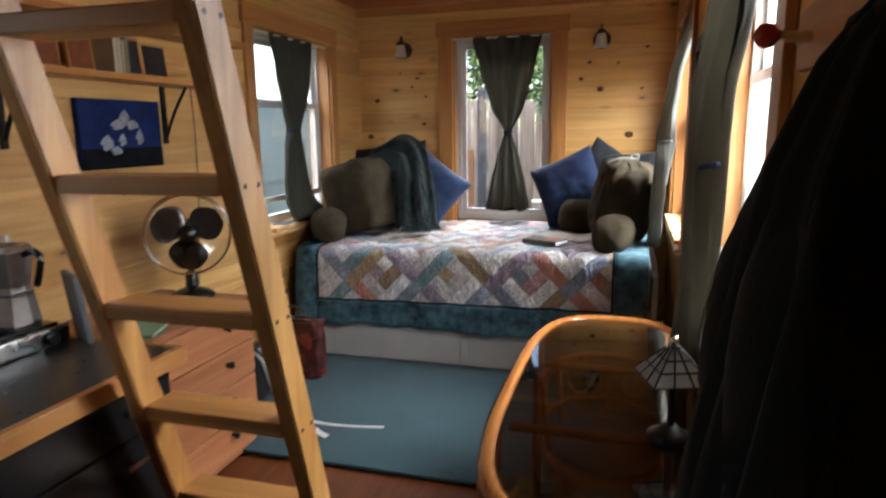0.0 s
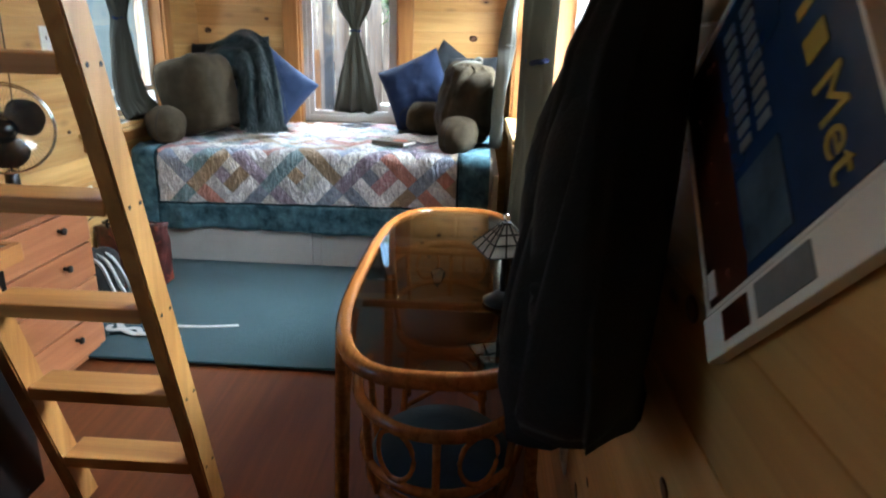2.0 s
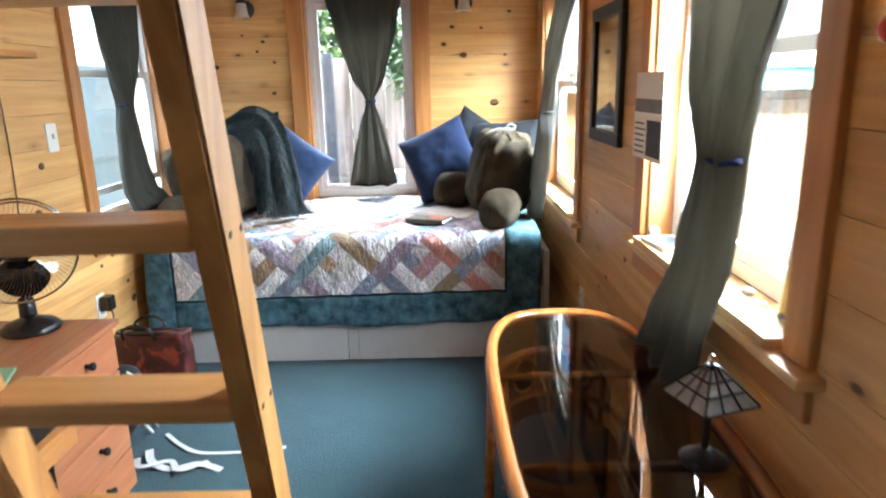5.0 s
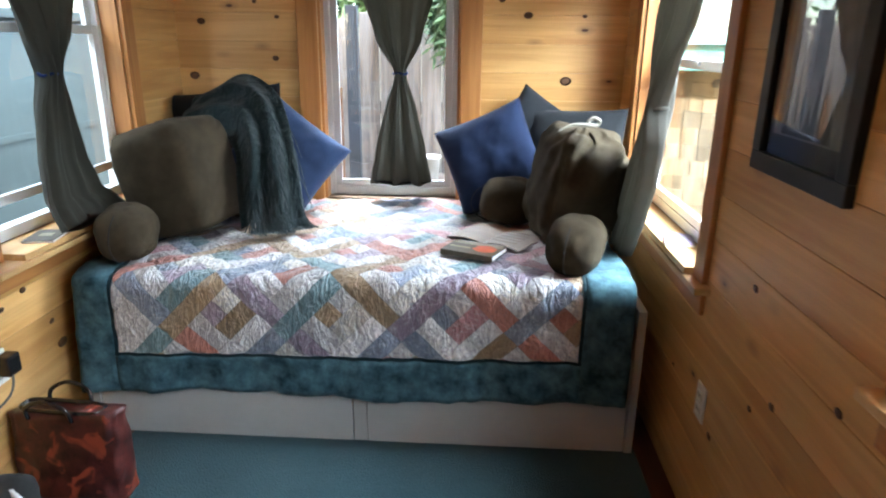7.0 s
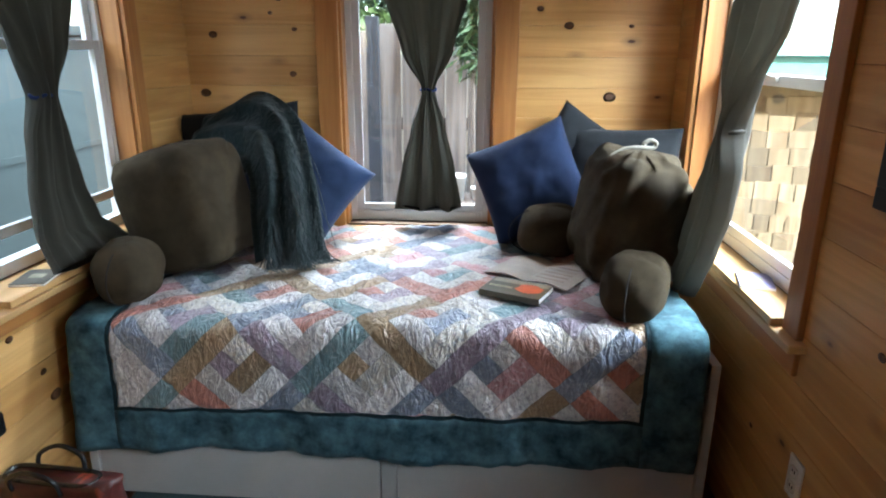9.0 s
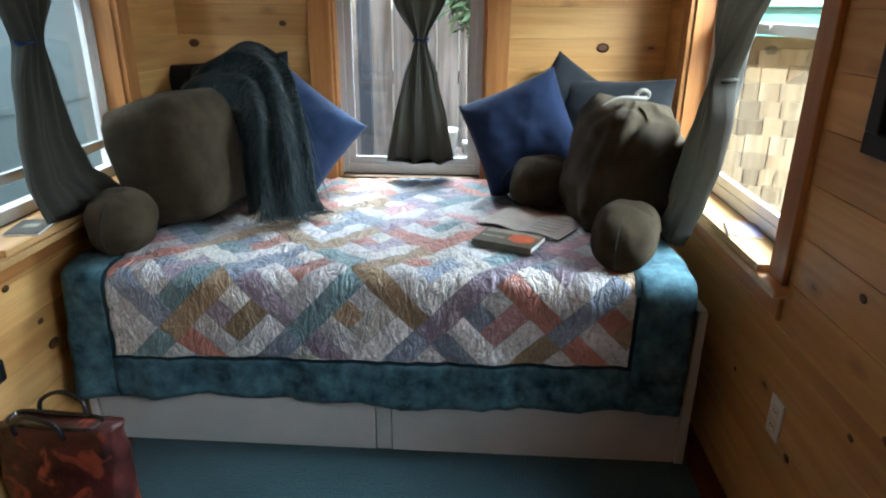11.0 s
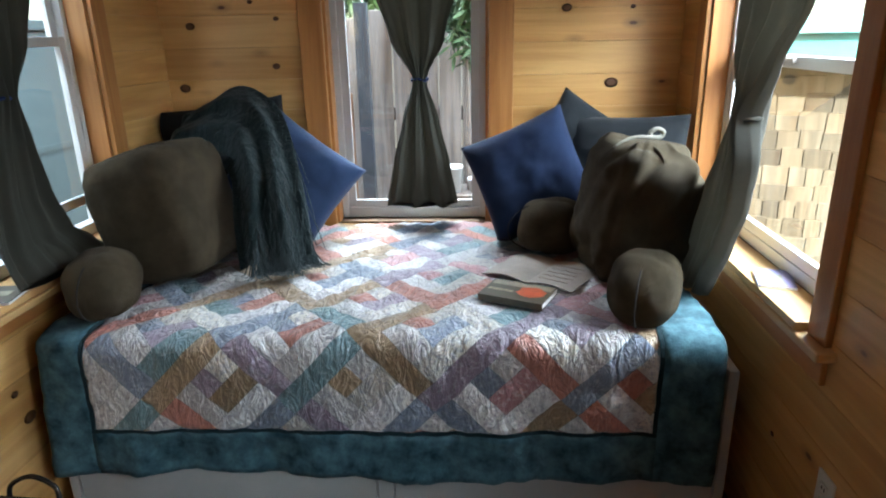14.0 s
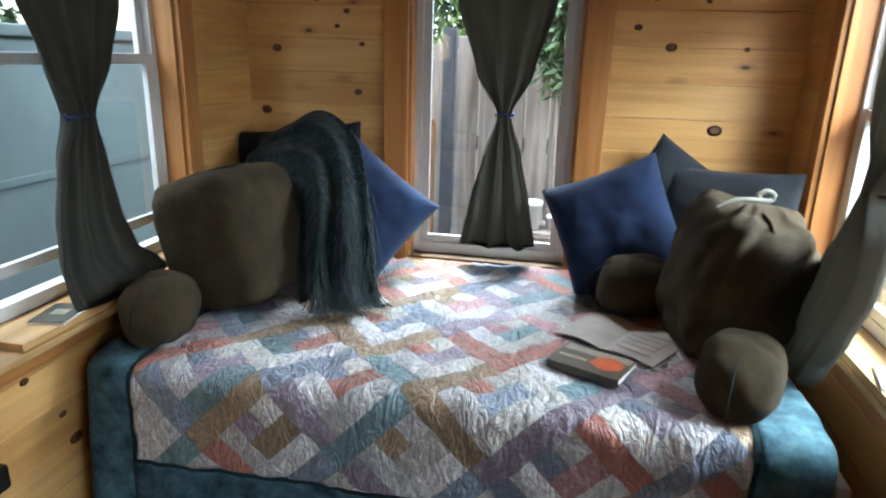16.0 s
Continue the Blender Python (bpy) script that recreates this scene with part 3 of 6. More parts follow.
PU0, PU1, PV1 = -0.888, 0.785, V_TOP + 0.266


def hem(u):
    return V_HEM + 0.009 * math.sin(u * 3.2 + 0.5) + 0.004 * math.sin(u * 13)


def strip(u0, u1, v0, v1, lift, nu, nv, under=0.012, wavy=False):
    """A padded strip of the cloth with a face below it."""
    def f(s, t):
        u = u0 + (u1 - u0) * s
        ve = hem(u) if wavy else v1
        return u, v0 + (ve - v0) * t
    bm = bmesh.new()
    top = [[bm.verts.new(cloth_at(*f(i / nu, j / nv), lift)) for i in range(nu + 1)] for j in range(nv + 1)]
    low = [[bm.verts.new(cloth_at(*f(i / nu, j / nv), lift - under)) for i in range(nu + 1)] for j in range(nv + 1)]
    for j in range(nv):
        for i in range(nu):
            bm.faces.new((top[j][i], top[j][i + 1], top[j + 1][i + 1], top[j + 1][i]))
            bm.faces.new((low[j][i], low[j + 1][i], low[j + 1][i + 1], low[j][i + 1]))
    for i in range(nu):
        bm.faces.new((top[0][i], low[0][i], low[0][i + 1], top[0][i + 1]))
        bm.faces.new((top[nv][i], top[nv][i + 1], low[nv][i + 1], low[nv][i]))
    for j in range(nv):
        bm.faces.new((top[j][0], top[j + 1][0], low[j + 1][0], low[j][0]))
        bm.faces.new((top[j][nu], low[j][nu], low[j + 1][nu], top[j + 1][nu]))
    return bm


part("border", strip(PU0 - 0.012, PU1 + 0.012, PV1 + 0.012, V_HEM, 0.012, 90, 8, wavy=True), TEAL_BORDER, quilt, smooth=True)
part("border", strip(QX0, PU0 - 0.0125, 0.0, V_HEM, 0.012, 8, 70, wavy=True), TEAL_BORDER, quilt, smooth=True)
part("border", strip(PU1 + 0.0125, QX1, 0.0, V_HEM, 0.012, 8, 70, wavy=True), TEAL_BORDER, quilt, smooth=True)
part("binding", strip(PU0 - 0.012, PU1 + 0.012, PV1, PV1 + 0.0115, 0.0125, 90, 1), DARK_BIND, quilt)
part("binding", strip(PU0 - 0.012, PU0, 0.0, PV1 - 0.0005, 0.0125, 1, 70), DARK_BIND, quilt)
part("binding", strip(PU1, PU1 + 0.012, 0.0, PV1 - 0.0005, 0.0125, 1, 70), DARK_BIND, quilt)
part("backing", strip(PU0 + 0.001, PU1 - 0.001, 0.0, PV1 - 0.001, -0.003, 60, 44, 0.006), TEAL_BORDER, quilt, smooth=True)


def printed(name, ground, flecks, amount=0.5):
    m, t, b = material(name, 0.36, 0.0, 0.55)
    b.inputs["Sheen Weight"].default_value = 0.1
    n = node(t, "TexNoise", Scale=70.0, Detail=3.0, Roughness=0.7)
    t.links.new(coords(t), n.inputs["Vector"])
    n2 = node(t, "TexNoise", Scale=17.0, Detail=3.0)
    t.links.new(coords(t), n2.inputs["Vector"])
    c = ramp(t, n.outputs[0], [(0.36, flecks), (0.36 + 0.28 * (1 - amount), ground)])
    c = mix(t, "MULTIPLY", 0.6, c, ramp(t, n2.outputs[0], [(0.3, (0.66, 0.66, 0.68)), (0.7, (1, 1, 1))]))
    c = shade_by_object(t, c, 0.22)
    t.links.new(c, b.inputs["Base Color"])
    g = node(t, "TexNoise", Scale=1.0, Detail=3.0, Roughness=0.6, Distortion=1.6)
    t.links.new(coords(t, (24.0, 12.0, 12.0), jitter=False), g.inputs["Vector"])
    bump(t, b, g.outputs[0], 0.7, 0.035)
    return m


PRINTS = [
    (printed("white_print", (0.66, 0.64, 0.63), (0.40, 0.38, 0.42), 0.4), 9),
    (printed("cream_print", (0.62, 0.58, 0.52), (0.34, 0.34, 0.38), 0.4), 4),
    (printed("rose_print", (0.42, 0.21, 0.22), (0.54, 0.38, 0.38), 0.5), 3),
    (printed("coral_print", (0.46, 0.19, 0.14), (0.34, 0.15, 0.13), 0.5), 3),
    (printed("teal_print", (0.15, 0.235, 0.26), (0.26, 0.34, 0.36), 0.5), 2),
    (printed("tan_print", (0.33, 0.23, 0.135), (0.23, 0.15, 0.09), 0.5), 3),
    (printed("slate_print", (0.19, 0.22, 0.29), (0.32, 0.35, 0.40), 0.5), 4),
    (printed("mauve_print", (0.26, 0.20, 0.26), (0.40, 0.36, 0.41), 0.5), 3),
]
BAG_OF_PRINTS = [m for m, n in PRINTS[2:] for _ in range(n)]
PW = 0.0733


def patch(cx, cy, along, cross, mat, length):
    """One patch of the quilt, bent over the bed's edge with the cloth; cells that fall outside are left out."""
    nl, nw = max(3, round(length / 0.022)), 4
    bm = bmesh.new()
    g = 0.0003
    vs = {}

    def vert(i, j):
        if (i, j) not in vs:
            a = g + (length - 2 * g) * i / nl
            c = g + (PW - 2 * g) * j / nw
            u = min(max(cx + along[0] * a + cross[0] * c, PU0), PU1)
            v = min(max(cy + along[1] * a + cross[1] * c, 0.0), PV1)
            edge = 0.0 if i in (0, nl) or j in (0, nw) else 0.0022
            vs[i, j] = bm.verts.new(cloth_at(u, v, 0.0075 + edge))
        return vs[i, j]
    for i in range(nl):
        for j in range(nw):
            q = (vert(i, j), vert(i + 1, j), vert(i + 1, j + 1), vert(i, j + 1))
            n = (q[1].co - q[0].co).cross(q[3].co - q[0].co).length + (q[3].co - q[2].co).cross(q[1].co - q[2].co).length
            if n > 2e-5:
                bm.faces.new(q)
    bmesh.ops.delete(bm, geom=[v for v in bm.verts if not v.link_faces], context="VERTS")
    if not bm.faces:
        bm.free()
        return
    for f in bm.faces:
        f.normal_update()
    me = bpy.data.meshes.new("patch")
    bm.to_mesh(me)
    bm.free()
    for p in me.polygons:
        p.use_smooth = True
    me.materials.append(mat)
    ob = new("patch", me)
    ob.parent = quilt


WHITE, CREAM, ROSE, CORAL, TEALP, TAN, SLATEP, MAUVE = [m for m, n in PRINTS]
# the front row of blocks, as they are seen: the two inner strips, then the two outer strips
FRONT_ROW = {-2: (TAN, WHITE, TAN, TEALP), -1: (MAUVE, TAN, CORAL, SLATEP), 0: (TAN, CREAM, MAUVE, SLATEP), 1: (SLATEP, ROSE, SLATEP, TAN), 2: (CORAL, TAN, CORAL, TAN)}
SECOND_ROW = {-2: (SLATEP, MAUVE, SLATEP, TAN), -1: (SLATEP, CORAL, MAUVE, TEALP), 0: (CORAL, SLATEP, TAN, MAUVE), 1: (SLATEP, MAUVE, CORAL, SLATEP), 2: (MAUVE, MAUVE, TEALP, MAUVE)}
_r = random.Random(23)
H2 = math.sqrt(0.5)


def turn(a, b):
    """From the blocks' own axes, which lie at 45 degrees, to the cloth's."""
    return ((a - b) * H2, (a + b) * H2)


def pale():
    return WHITE if _r.random() < 0.7 else CREAM


for i in range(-9, 10):
    for j in range(-9, 10):
        # a square block four strips wide: a white corner, then strips laid round it in angles, dark and light in turn
        p, q = 1.085 + 0.0106 + (i - 1) * 4 * PW, 0.573 + 0.0106 + (j - 1) * 4 * PW
        mid = turn(p + 2 * PW, q + 2 * PW)
        if not (PU0 - 0.22 < mid[0] < PU1 + 0.22 and -0.22 < mid[1] < PV1 + 0.22):
            continue
        inner = [_r.choice(BAG_OF_PRINTS) if _r.random() < 0.85 else pale() for _ in range(2)]
        outer = [_r.choice(BAG_OF_PRINTS) if _r.random() < 0.88 else pale() for _ in range(2)]
        known = FRONT_ROW if i + j == 2 else SECOND_ROW if i + j == 1 else {}
        if i in known:
            inner, outer = known[i][:2], known[i][2:]
        light = [pale() if _r.random() < 0.92 else TEALP for _ in range(2)]
        patch(*turn(p, q), turn(1, 0), turn(0, 1), pale(), PW)
        for ring, (left, right) in enumerate((inner, light, outer), 1):
            patch(*turn(p, q + ring * PW), turn(1, 0), turn(0, 1), left, PW * ring)
            patch(*turn(p + ring * PW, q), turn(0, 1), turn(1, 0), right, PW * (ring + 1))

# ---- carpet ----
rug = tagged(part("rug", boxed(-0.90, 1.03, 1.835, 3.06, 0.0, 0.012, 0.005), RUG), "plain teal low-pile carpet in front of the bed", "rug")
# ---- loft ladder ----
def ladder_at(z):
    """Inner face of the ladder's right rail, and the middle of its depth."""
    return 0.169 + 0.043 * (z - 0.437), 0.918 - 0.345 * (z - 0.437)


ladder = thing("loft_ladder", "sturdy fir ladder leaning up to the loft with flat treads", "ladder")
INNER, RAIL = 0.345, 0.038
for dx in (-INNER - RAIL, 0.0):
    bm = bmesh.new()
    vs = []
    for z in (0.001, 2.16):
        x, y = ladder_at(z)
        vs.append([bm.verts.new((x + dx + a, y + b, z)) for a, b in ((0, -0.062), (RAIL, -0.062), (RAIL, 0.012), (0, 0.012))])
    for k in range(4):
        bm.faces.new((vs[0][k], vs[0][(k + 1) % 4], vs[1][(k + 1) % 4], vs[1][k]))
    bm.faces.new(vs[0][::-1]), bm.faces.new(vs[1])
    bmesh.ops.bevel(bm, geom=bm.edges[:], offset=0.004, segments=2, affect="EDGES")
    rail = part("rail", bm, LADDER_Z, ladder)
    for i in range(8):
        z = 0.190 + i * 0.264
        x, y = ladder_at(z)
        for b in (-0.042, -0.002):
            part("screw", tube([(x + dx + (RAIL + 0.001 if dx == 0 else -0.001), y + b, z), (x + dx + (RAIL - 0.004 if dx == 0 else 0.004), y + b, z)], 0.005, 8), BLACK_METAL, rail)
for i in range(8):
    z = 0.173 + i * 0.264
    x, y = ladder_at(z)
    part("tread", boxed(x - INNER + 0.0005, x - 0.0005, y - 0.064, y + 0.030, z, z + 0.034, 0.004), LADDER_X, ladder)

COUNTER_TOP = plain("dark_laminate", (0.02, 0.02, 0.022), 0.3, spot=0.3, scale=40)
# ---- soft things ----
def sgn_pow(v, e):
    return math.copysign(abs(v) ** e, v)


def blob(size, e=0.45, nu=40, nv=22, wrinkle=0.012, seed=0.0, sag=0.0, gather=0.0):
    """A stuffed body: a rounded box with creases."""
    def f(u, v):
        a, b = u * math.tau, (v - 0.5) * math.pi * 0.998
        x, y, z = sgn_pow(math.cos(b), e) * sgn_pow(math.cos(a), e), sgn_pow(math.cos(b), e) * sgn_pow(math.sin(a), e), sgn_pow(math.sin(b), e)
        p = Vector((x * size[0], y * size[1], z * size[2]))
        d = Vector((x, y, z)).normalized()
        n = noise.noise(p * 7 + Vector((seed, 0, 0))) + 0.5 * noise.noise(p * 17 + Vector((0, seed, 0)))
        n -= 0.55 * max(0.0, 1 - 7 * abs(noise.noise(p * 4.5 + Vector((seed, seed, 3)))))
        n += gather * 0.5 * math.sin(a * 13 + 2 * noise.noise(p * 5)) * v ** 3 * (1 - v) * 6
        p += d * n * wrinkle
        p.x *= 1 + sag * (0.5 - v)
        return p
    return grid_surface(f, nu, nv, wrap_u=True, caps=True)


def pillow_mesh(w, h, thick, seed=0.0, n=26):
    """A square cushion, full in the middle, with pinched corners."""
    bm = bmesh.new()

    def at(s, t, side):
        x, y = s * 2 - 1, t * 2 - 1
        pull = 1 - 0.055 * (1 - x * x) * abs(y) ** 3 - 0.0 * x
        pull2 = 1 - 0.055 * (1 - y * y) * abs(x) ** 3
        puff = max(0.0, (1 - x ** 4) * (1 - y ** 4)) ** 0.62
        wr = 0.010 * noise.noise((x * 3 + seed, y * 3, side)) + 0.006 * noise.noise((x * 8, y * 8 + seed, side))
        return Vector((x * w / 2 * pull2, side * (thick / 2 * puff + 0.004 + wr * puff), y * h / 2 * pull))
    for side in (-1, 1):
        grid_surface(lambda s, t: at(s, t, side), n, n, bm)
    bmesh.ops.remove_doubles(bm, verts=bm.verts, dist=0.0085)
    return bm


def cushion(name, mat, w, h, thick, m, label, group="pillows on the daybed", seed=0.0):
    ob = part(name, pillow_mesh(w, h, thick, seed), mat, smooth=True)
    ob.matrix_world = m
    return tagged(ob, label, "pillow", group)


def facing(x, y, z, yaw, lean, spin):
    """Stood up facing -y, turned by yaw, leaned back, spun in its own plane."""
    return pose(x, y, z, 0, 0, yaw) @ pose(0, 0, 0, lean, 0, 0) @ pose(0, 0, 0, 0, spin, 0)


cushion("throw_pillow", NAVY, 0.47, 0.47, 0.15, facing(-0.535, 3.99, 0.915, 8, -16, 38), "royal blue cotton throw pillow tipped on its corner", seed=1)
cushion("throw_pillow", NAVY_DARK, 0.44, 0.44, 0.15, facing(0.475, 3.955, 0.945, -12, -14, -25), "navy cotton throw pillow leaning on the other cushions", seed=2)
cushion("bed_pillow", SLATE, 0.58, 0.48, 0.13, facing(-0.84, 4.13, 0.995, 2, -6, -7), "dark slate satin pillow under the woollen throw", seed=3)
cushion("bed_pillow", SLATE, 0.45, 0.45, 0.12, facing(0.70, 4.10, 0.975, -4, -9, 32), "dark slate satin pillow standing on its corner", seed=4)
cushion("bed_pillow", SLATE, 0.50, 0.44, 0.13, facing(0.85, 3.98, 0.965, -28, -12, -3), "dark slate satin pillow in the corner by the window", seed=5)


def backrest(m, label, handle):
    t = thing("backrest_pillow", label, "pillow", "backrest pillows")
    t.matrix_world = m
    b = part("body", blob((0.165, 0.225, 0.245) if handle else (0.180, 0.215, 0.235), 0.58 if handle else 0.37, 90, 56, wrinkle=0.028 if handle else 0.014, gather=0.45 if handle else 0.0, seed=2.0 if handle else 9.0, sag=0.3 if handle else 0.1), BROWN_CORD, t, smooth=True)
    b.matrix_basis = pose(0, 0, 0.235, 0, -9 if handle else -14, 0)
    seam = [Vector((0.02 + 0.012 * math.sin(k), -0.20 + 0.40 * k / 12, 0.236 - 0.075 * abs(k / 6 - 1) ** 3)) for k in range(13)]
    part("piping", tube(smooth_path(seam, 3), 0.006, 6), BROWN_CORD, b)
    for y in (-0.30, 0.30):
        near = (y < 0) != handle
        a = part("arm", blob((0.15, 0.102, 0.106), 0.82, 44, 30, 0.014, seed=y + 5), BROWN_CORD, t, smooth=True)
        a.matrix_basis = pose((0.10 if handle else -0.02) if near else 0.20, y * (1.22 if near else 0.8), 0.094 if near else 0.112, 0, 0, (-75 if not handle else 60) if near else 6)
        part("seam", tube([(0.195 * math.cos(k * 0.13 - 1.0) + 0.0, -0.0, 0.108 * math.sin(k * 0.13 - 1.0)) for k in range(16)], 0.0024, 5), COAT, a)
    if handle:
        loop = smooth_path([(0.09, 0.03, 0.452), (0.04, 0.02, 0.476), (0.0, 0.02, 0.482), (-0.05, 0.01, 0.478), (-0.080, 0.0, 0.478), (-0.088, 0.0, 0.494), (-0.065, 0.0, 0.505), (-0.042, 0.0, 0.492), (-0.048, 0.01, 0.472)], 5)
        part("handle", tube(loop, 0.0085, 8), plain("khaki_webbing", (0.17, 0.155, 0.125), 0.8, bumps=0.4), t, "pale webbing carrying loop", smooth=True)
    return t


backrest(pose(-0.85, 3.565, 0.678, 0, 0, -6), "brown plush backrest pillow with arms against the ledge", False)
backrest(pose(0.81, 3.575, 0.678, 0, 0, 180 + 10), "brown plush backrest pillow with arms and a carrying loop", True)

# ---- woollen throw with fringe ----
throw = thing("throw_blanket", "dark teal woollen throw with a long fringe draped over pillows", "blanket")
EDGE_A = smooth_path([(-1.04, 3.90, 0.99), (-0.95, 3.87, 1.02), (-0.81, 3.83, 1.03), (-0.665, 3.70, 1.01), (-0.605, 3.54, 0.87), (-0.575, 3.47, 0.715)], 8)
EDGE_B = smooth_path([(-1.01, 4.19, 1.19), (-0.91, 4.18, 1.25), (-0.73, 4.12, 1.31), (-0.52, 3.93, 1.22), (-0.40, 3.74, 0.97), (-0.34, 3.62, 0.715)], 8)


def throw_at(u, v):
    n = len(EDGE_A) - 1
    i = min(int(v * n), n - 1)
    f = v * n - i
    a, b = EDGE_A[i].lerp(EDGE_A[i + 1], f), EDGE_B[i].lerp(EDGE_B[i + 1], f)
    p = a.lerp(b, u)
    out = Vector((0.25, -0.75, 0.55)).normalized()
    return p + out * (0.055 * math.sin(math.pi * u) ** 0.7 + 0.017 * math.sin(u * 17 + v * 4) + 0.003 * math.sin(u * 41 - v * 6) + 0.026 * noise.noise((u * 4, v * 7, 2.0)))


_bm = grid_surface(throw_at, 40, 60)
bmesh.ops.solidify(_bm, geom=_bm.faces[:], thickness=0.012)
part("cloth", _bm, THROW, throw, smooth=True)
_rf = random.Random(4)
_bm = bmesh.new()
for k in range(420):
    u = 0.1 + 0.9 * _rf.random() ** 0.7
    v = 1.0 - 0.50 * _rf.random() ** 2.0 * u if k % 2 else 1.0
    p = throw_at(u, v) + Vector((0.3, -0.75, 0.3)).normalized() * 0.012
    drop = _rf.uniform(0.10, 0.19)
    side = _rf.uniform(-0.03, 0.07)
    q = p + Vector((side * 0.5, -0.015, -drop * 0.5))
    e = p + Vector((side, -0.03 - 0.03 * _rf.random(), -drop))
    e.z = max(e.z, 0.70 + 0.01 * _rf.random())
    q.z = max(q.z, 0.705)
    tube([p, q, e], [0.0028, 0.0024, 0.0012], 4, _bm)
tagged(part("fringe", _bm, cloth("teal_wool_yarn", (0.06, 0.08, 0.085), sheen=0.2, weave=300, relief=0.3), throw, "twisted wool fringe"), kind="stuff")

# ---- curtains tied in the middle ----
TIE = cloth("blue_tie_ribbon", (0.03, 0.05, 0.16), sheen=0.1)


def curtain(m, levels, label, tie_z, seed=0.0, depth=0.03, band=CURTAIN, rod=None, fabric=CURTAIN):
    """A gathered panel in its own frame: x along the wall, y out of it. levels: (z, from, to, out) down the cloth."""
    t = thing("curtain", label, "curtain", "tied curtains")
    t.matrix_world = m
    zs = [l[0] for l in levels]

    def level(z):
        for (z0, a0, b0, o0), (z1, a1, b1, o1) in zip(levels, levels[1:]):
            if z0 >= z >= z1:
                f = (z0 - z) / (z0 - z1)
                f = f * f * (3 - 2 * f) * 0.5 + f * 0.5
                return a0 + (a1 - a0) * f, b0 + (b1 - b0) * f, o0 + (o1 - o0) * f
        return levels[-1][1:]

    def f(u, v):
        z = zs[0] + (zs[-1] - zs[0]) * v
        a, b, o = level(z)
        w = (b - a) / 2
        ang = u * math.tau
        c, s = math.cos(ang), math.sin(ang)
        squeeze = 1.0 - min(1.0, w / 0.2)
        x = (a + b) / 2 + w * c
        side = 1 if s >= 0 else -1
        fold = math.sin(c * 10 + seed + side * 0.35 + 0.6 * math.sin(z * 5 + seed)) * 0.021 * (1 - squeeze * 0.6) + 0.006 * math.sin(c * 23 + z * 4)
        fold += 0.008 * noise.noise((c * 3 + seed, z * 4, 0.5))
        y = o + fold + side * (abs(s) ** 0.5) * (0.004 + depth * squeeze * 0.75)
        hem_z = 0.012 * math.sin(c * 7 + seed) * v ** 6
        return Vector((x, y, z + hem_z))
    part("panel", grid_surface(f, 120, 64, wrap_u=True, caps=True), fabric, t, smooth=True)
    a, b, o = level(tie_z)
    w = (b - a) / 2 + 0.006
    ring = [((a + b) / 2 + w * math.cos(k * math.tau / 20), o + (depth * 0.62 + 0.006) * math.sin(k * math.tau / 20), tie_z + 0.004 * math.sin(k)) for k in range(20)]
    part("tie_band", tube(ring, 0.0065, 6, closed=True), band, t, smooth=True)
    if rod:
        part("rod", tube([(rod[0], levels[0][3], zs[0] - 0.004), (rod[1], levels[0][3], zs[0] - 0.004)], 0.006, 8), VINYL, t)
    return t


curtain(pose(0, Y1, 0), [(1.965, -0.245, 0.245, -0.045), (1.75, -0.19, 0.20, -0.047), (1.48, -0.105, 0.125, -0.052), (1.319, -0.012, 0.043, -0.055), (1.15, -0.065, 0.095, -0.055), (0.95, -0.115, 0.14, -0.053), (0.765, -0.150, 0.172, -0.05)],
        "olive-brown curtain tied at its waist in the back window", 1.319, 0.4, band=TIE, rod=(-0.385, 0.295))
curtain(pose(XL, 0, 0, 0, 0, 90), [(1.885, 2.98, 3.46, 0.01), (1.66, 3.03, 3.40, 0.0), (1.50, 3.09, 3.33, -0.01), (1.345, 3.155, 3.24, -0.01), (1.22, 3.09, 3.27, -0.015), (1.05, 3.04, 3.29, -0.02), (0.92, 3.015, 3.34, -0.03), (0.86, 3.00, 3.41, -0.05), (0.812, 2.99, 3.44, -0.075)],
        "olive-brown curtain tied at its waist over the ledge", 1.345, 1.9, band=TIE, rod=(2.82, 3.70))


def mirrored(levels):
    return [(z, -b, -a, o) for z, a, b, o in levels]


curtain(pose(XR, 0, 0, 0, 0, -90), mirrored([(1.90, 2.98, 3.52, 0.01), (1.55, 3.00, 3.42, -0.06), (1.40, 3.10, 3.36, -0.08), (1.262, 3.185, 3.275, -0.09), (1.15, 3.14, 3.35, -0.10), (1.02, 3.15, 3.42, -0.11), (0.88, 3.22, 3.47, -0.115), (0.74, 3.31, 3.54, -0.115), (0.685, 3.35, 3.55, -0.115)]),
        "olive curtain, coloured lighter as if sunlit, tied at its waist and swept to the bed", 1.262, 3.1, 0.045, band=CURTAIN_LIT, rod=(-3.90, -2.92), fabric=CURTAIN_LIT)
curtain(pose(XR, 0, 0, 0, 0, -90), mirrored([(1.90, 0.99, 1.48, -0.03), (1.55, 0.98, 1.36, -0.08), (1.40, 1.02, 1.25, -0.10), (1.258, 1.05, 1.15, -0.10), (1.05, 1.07, 1.27, -0.10), (0.85, 1.14, 1.42, -0.11), (0.735, 1.18, 1.50, -0.11)]),
        "grey-olive curtain tied with blue ribbon over the table", 1.258, 5.0, 0.035, band=TIE, rod=(-1.81, -0.99))

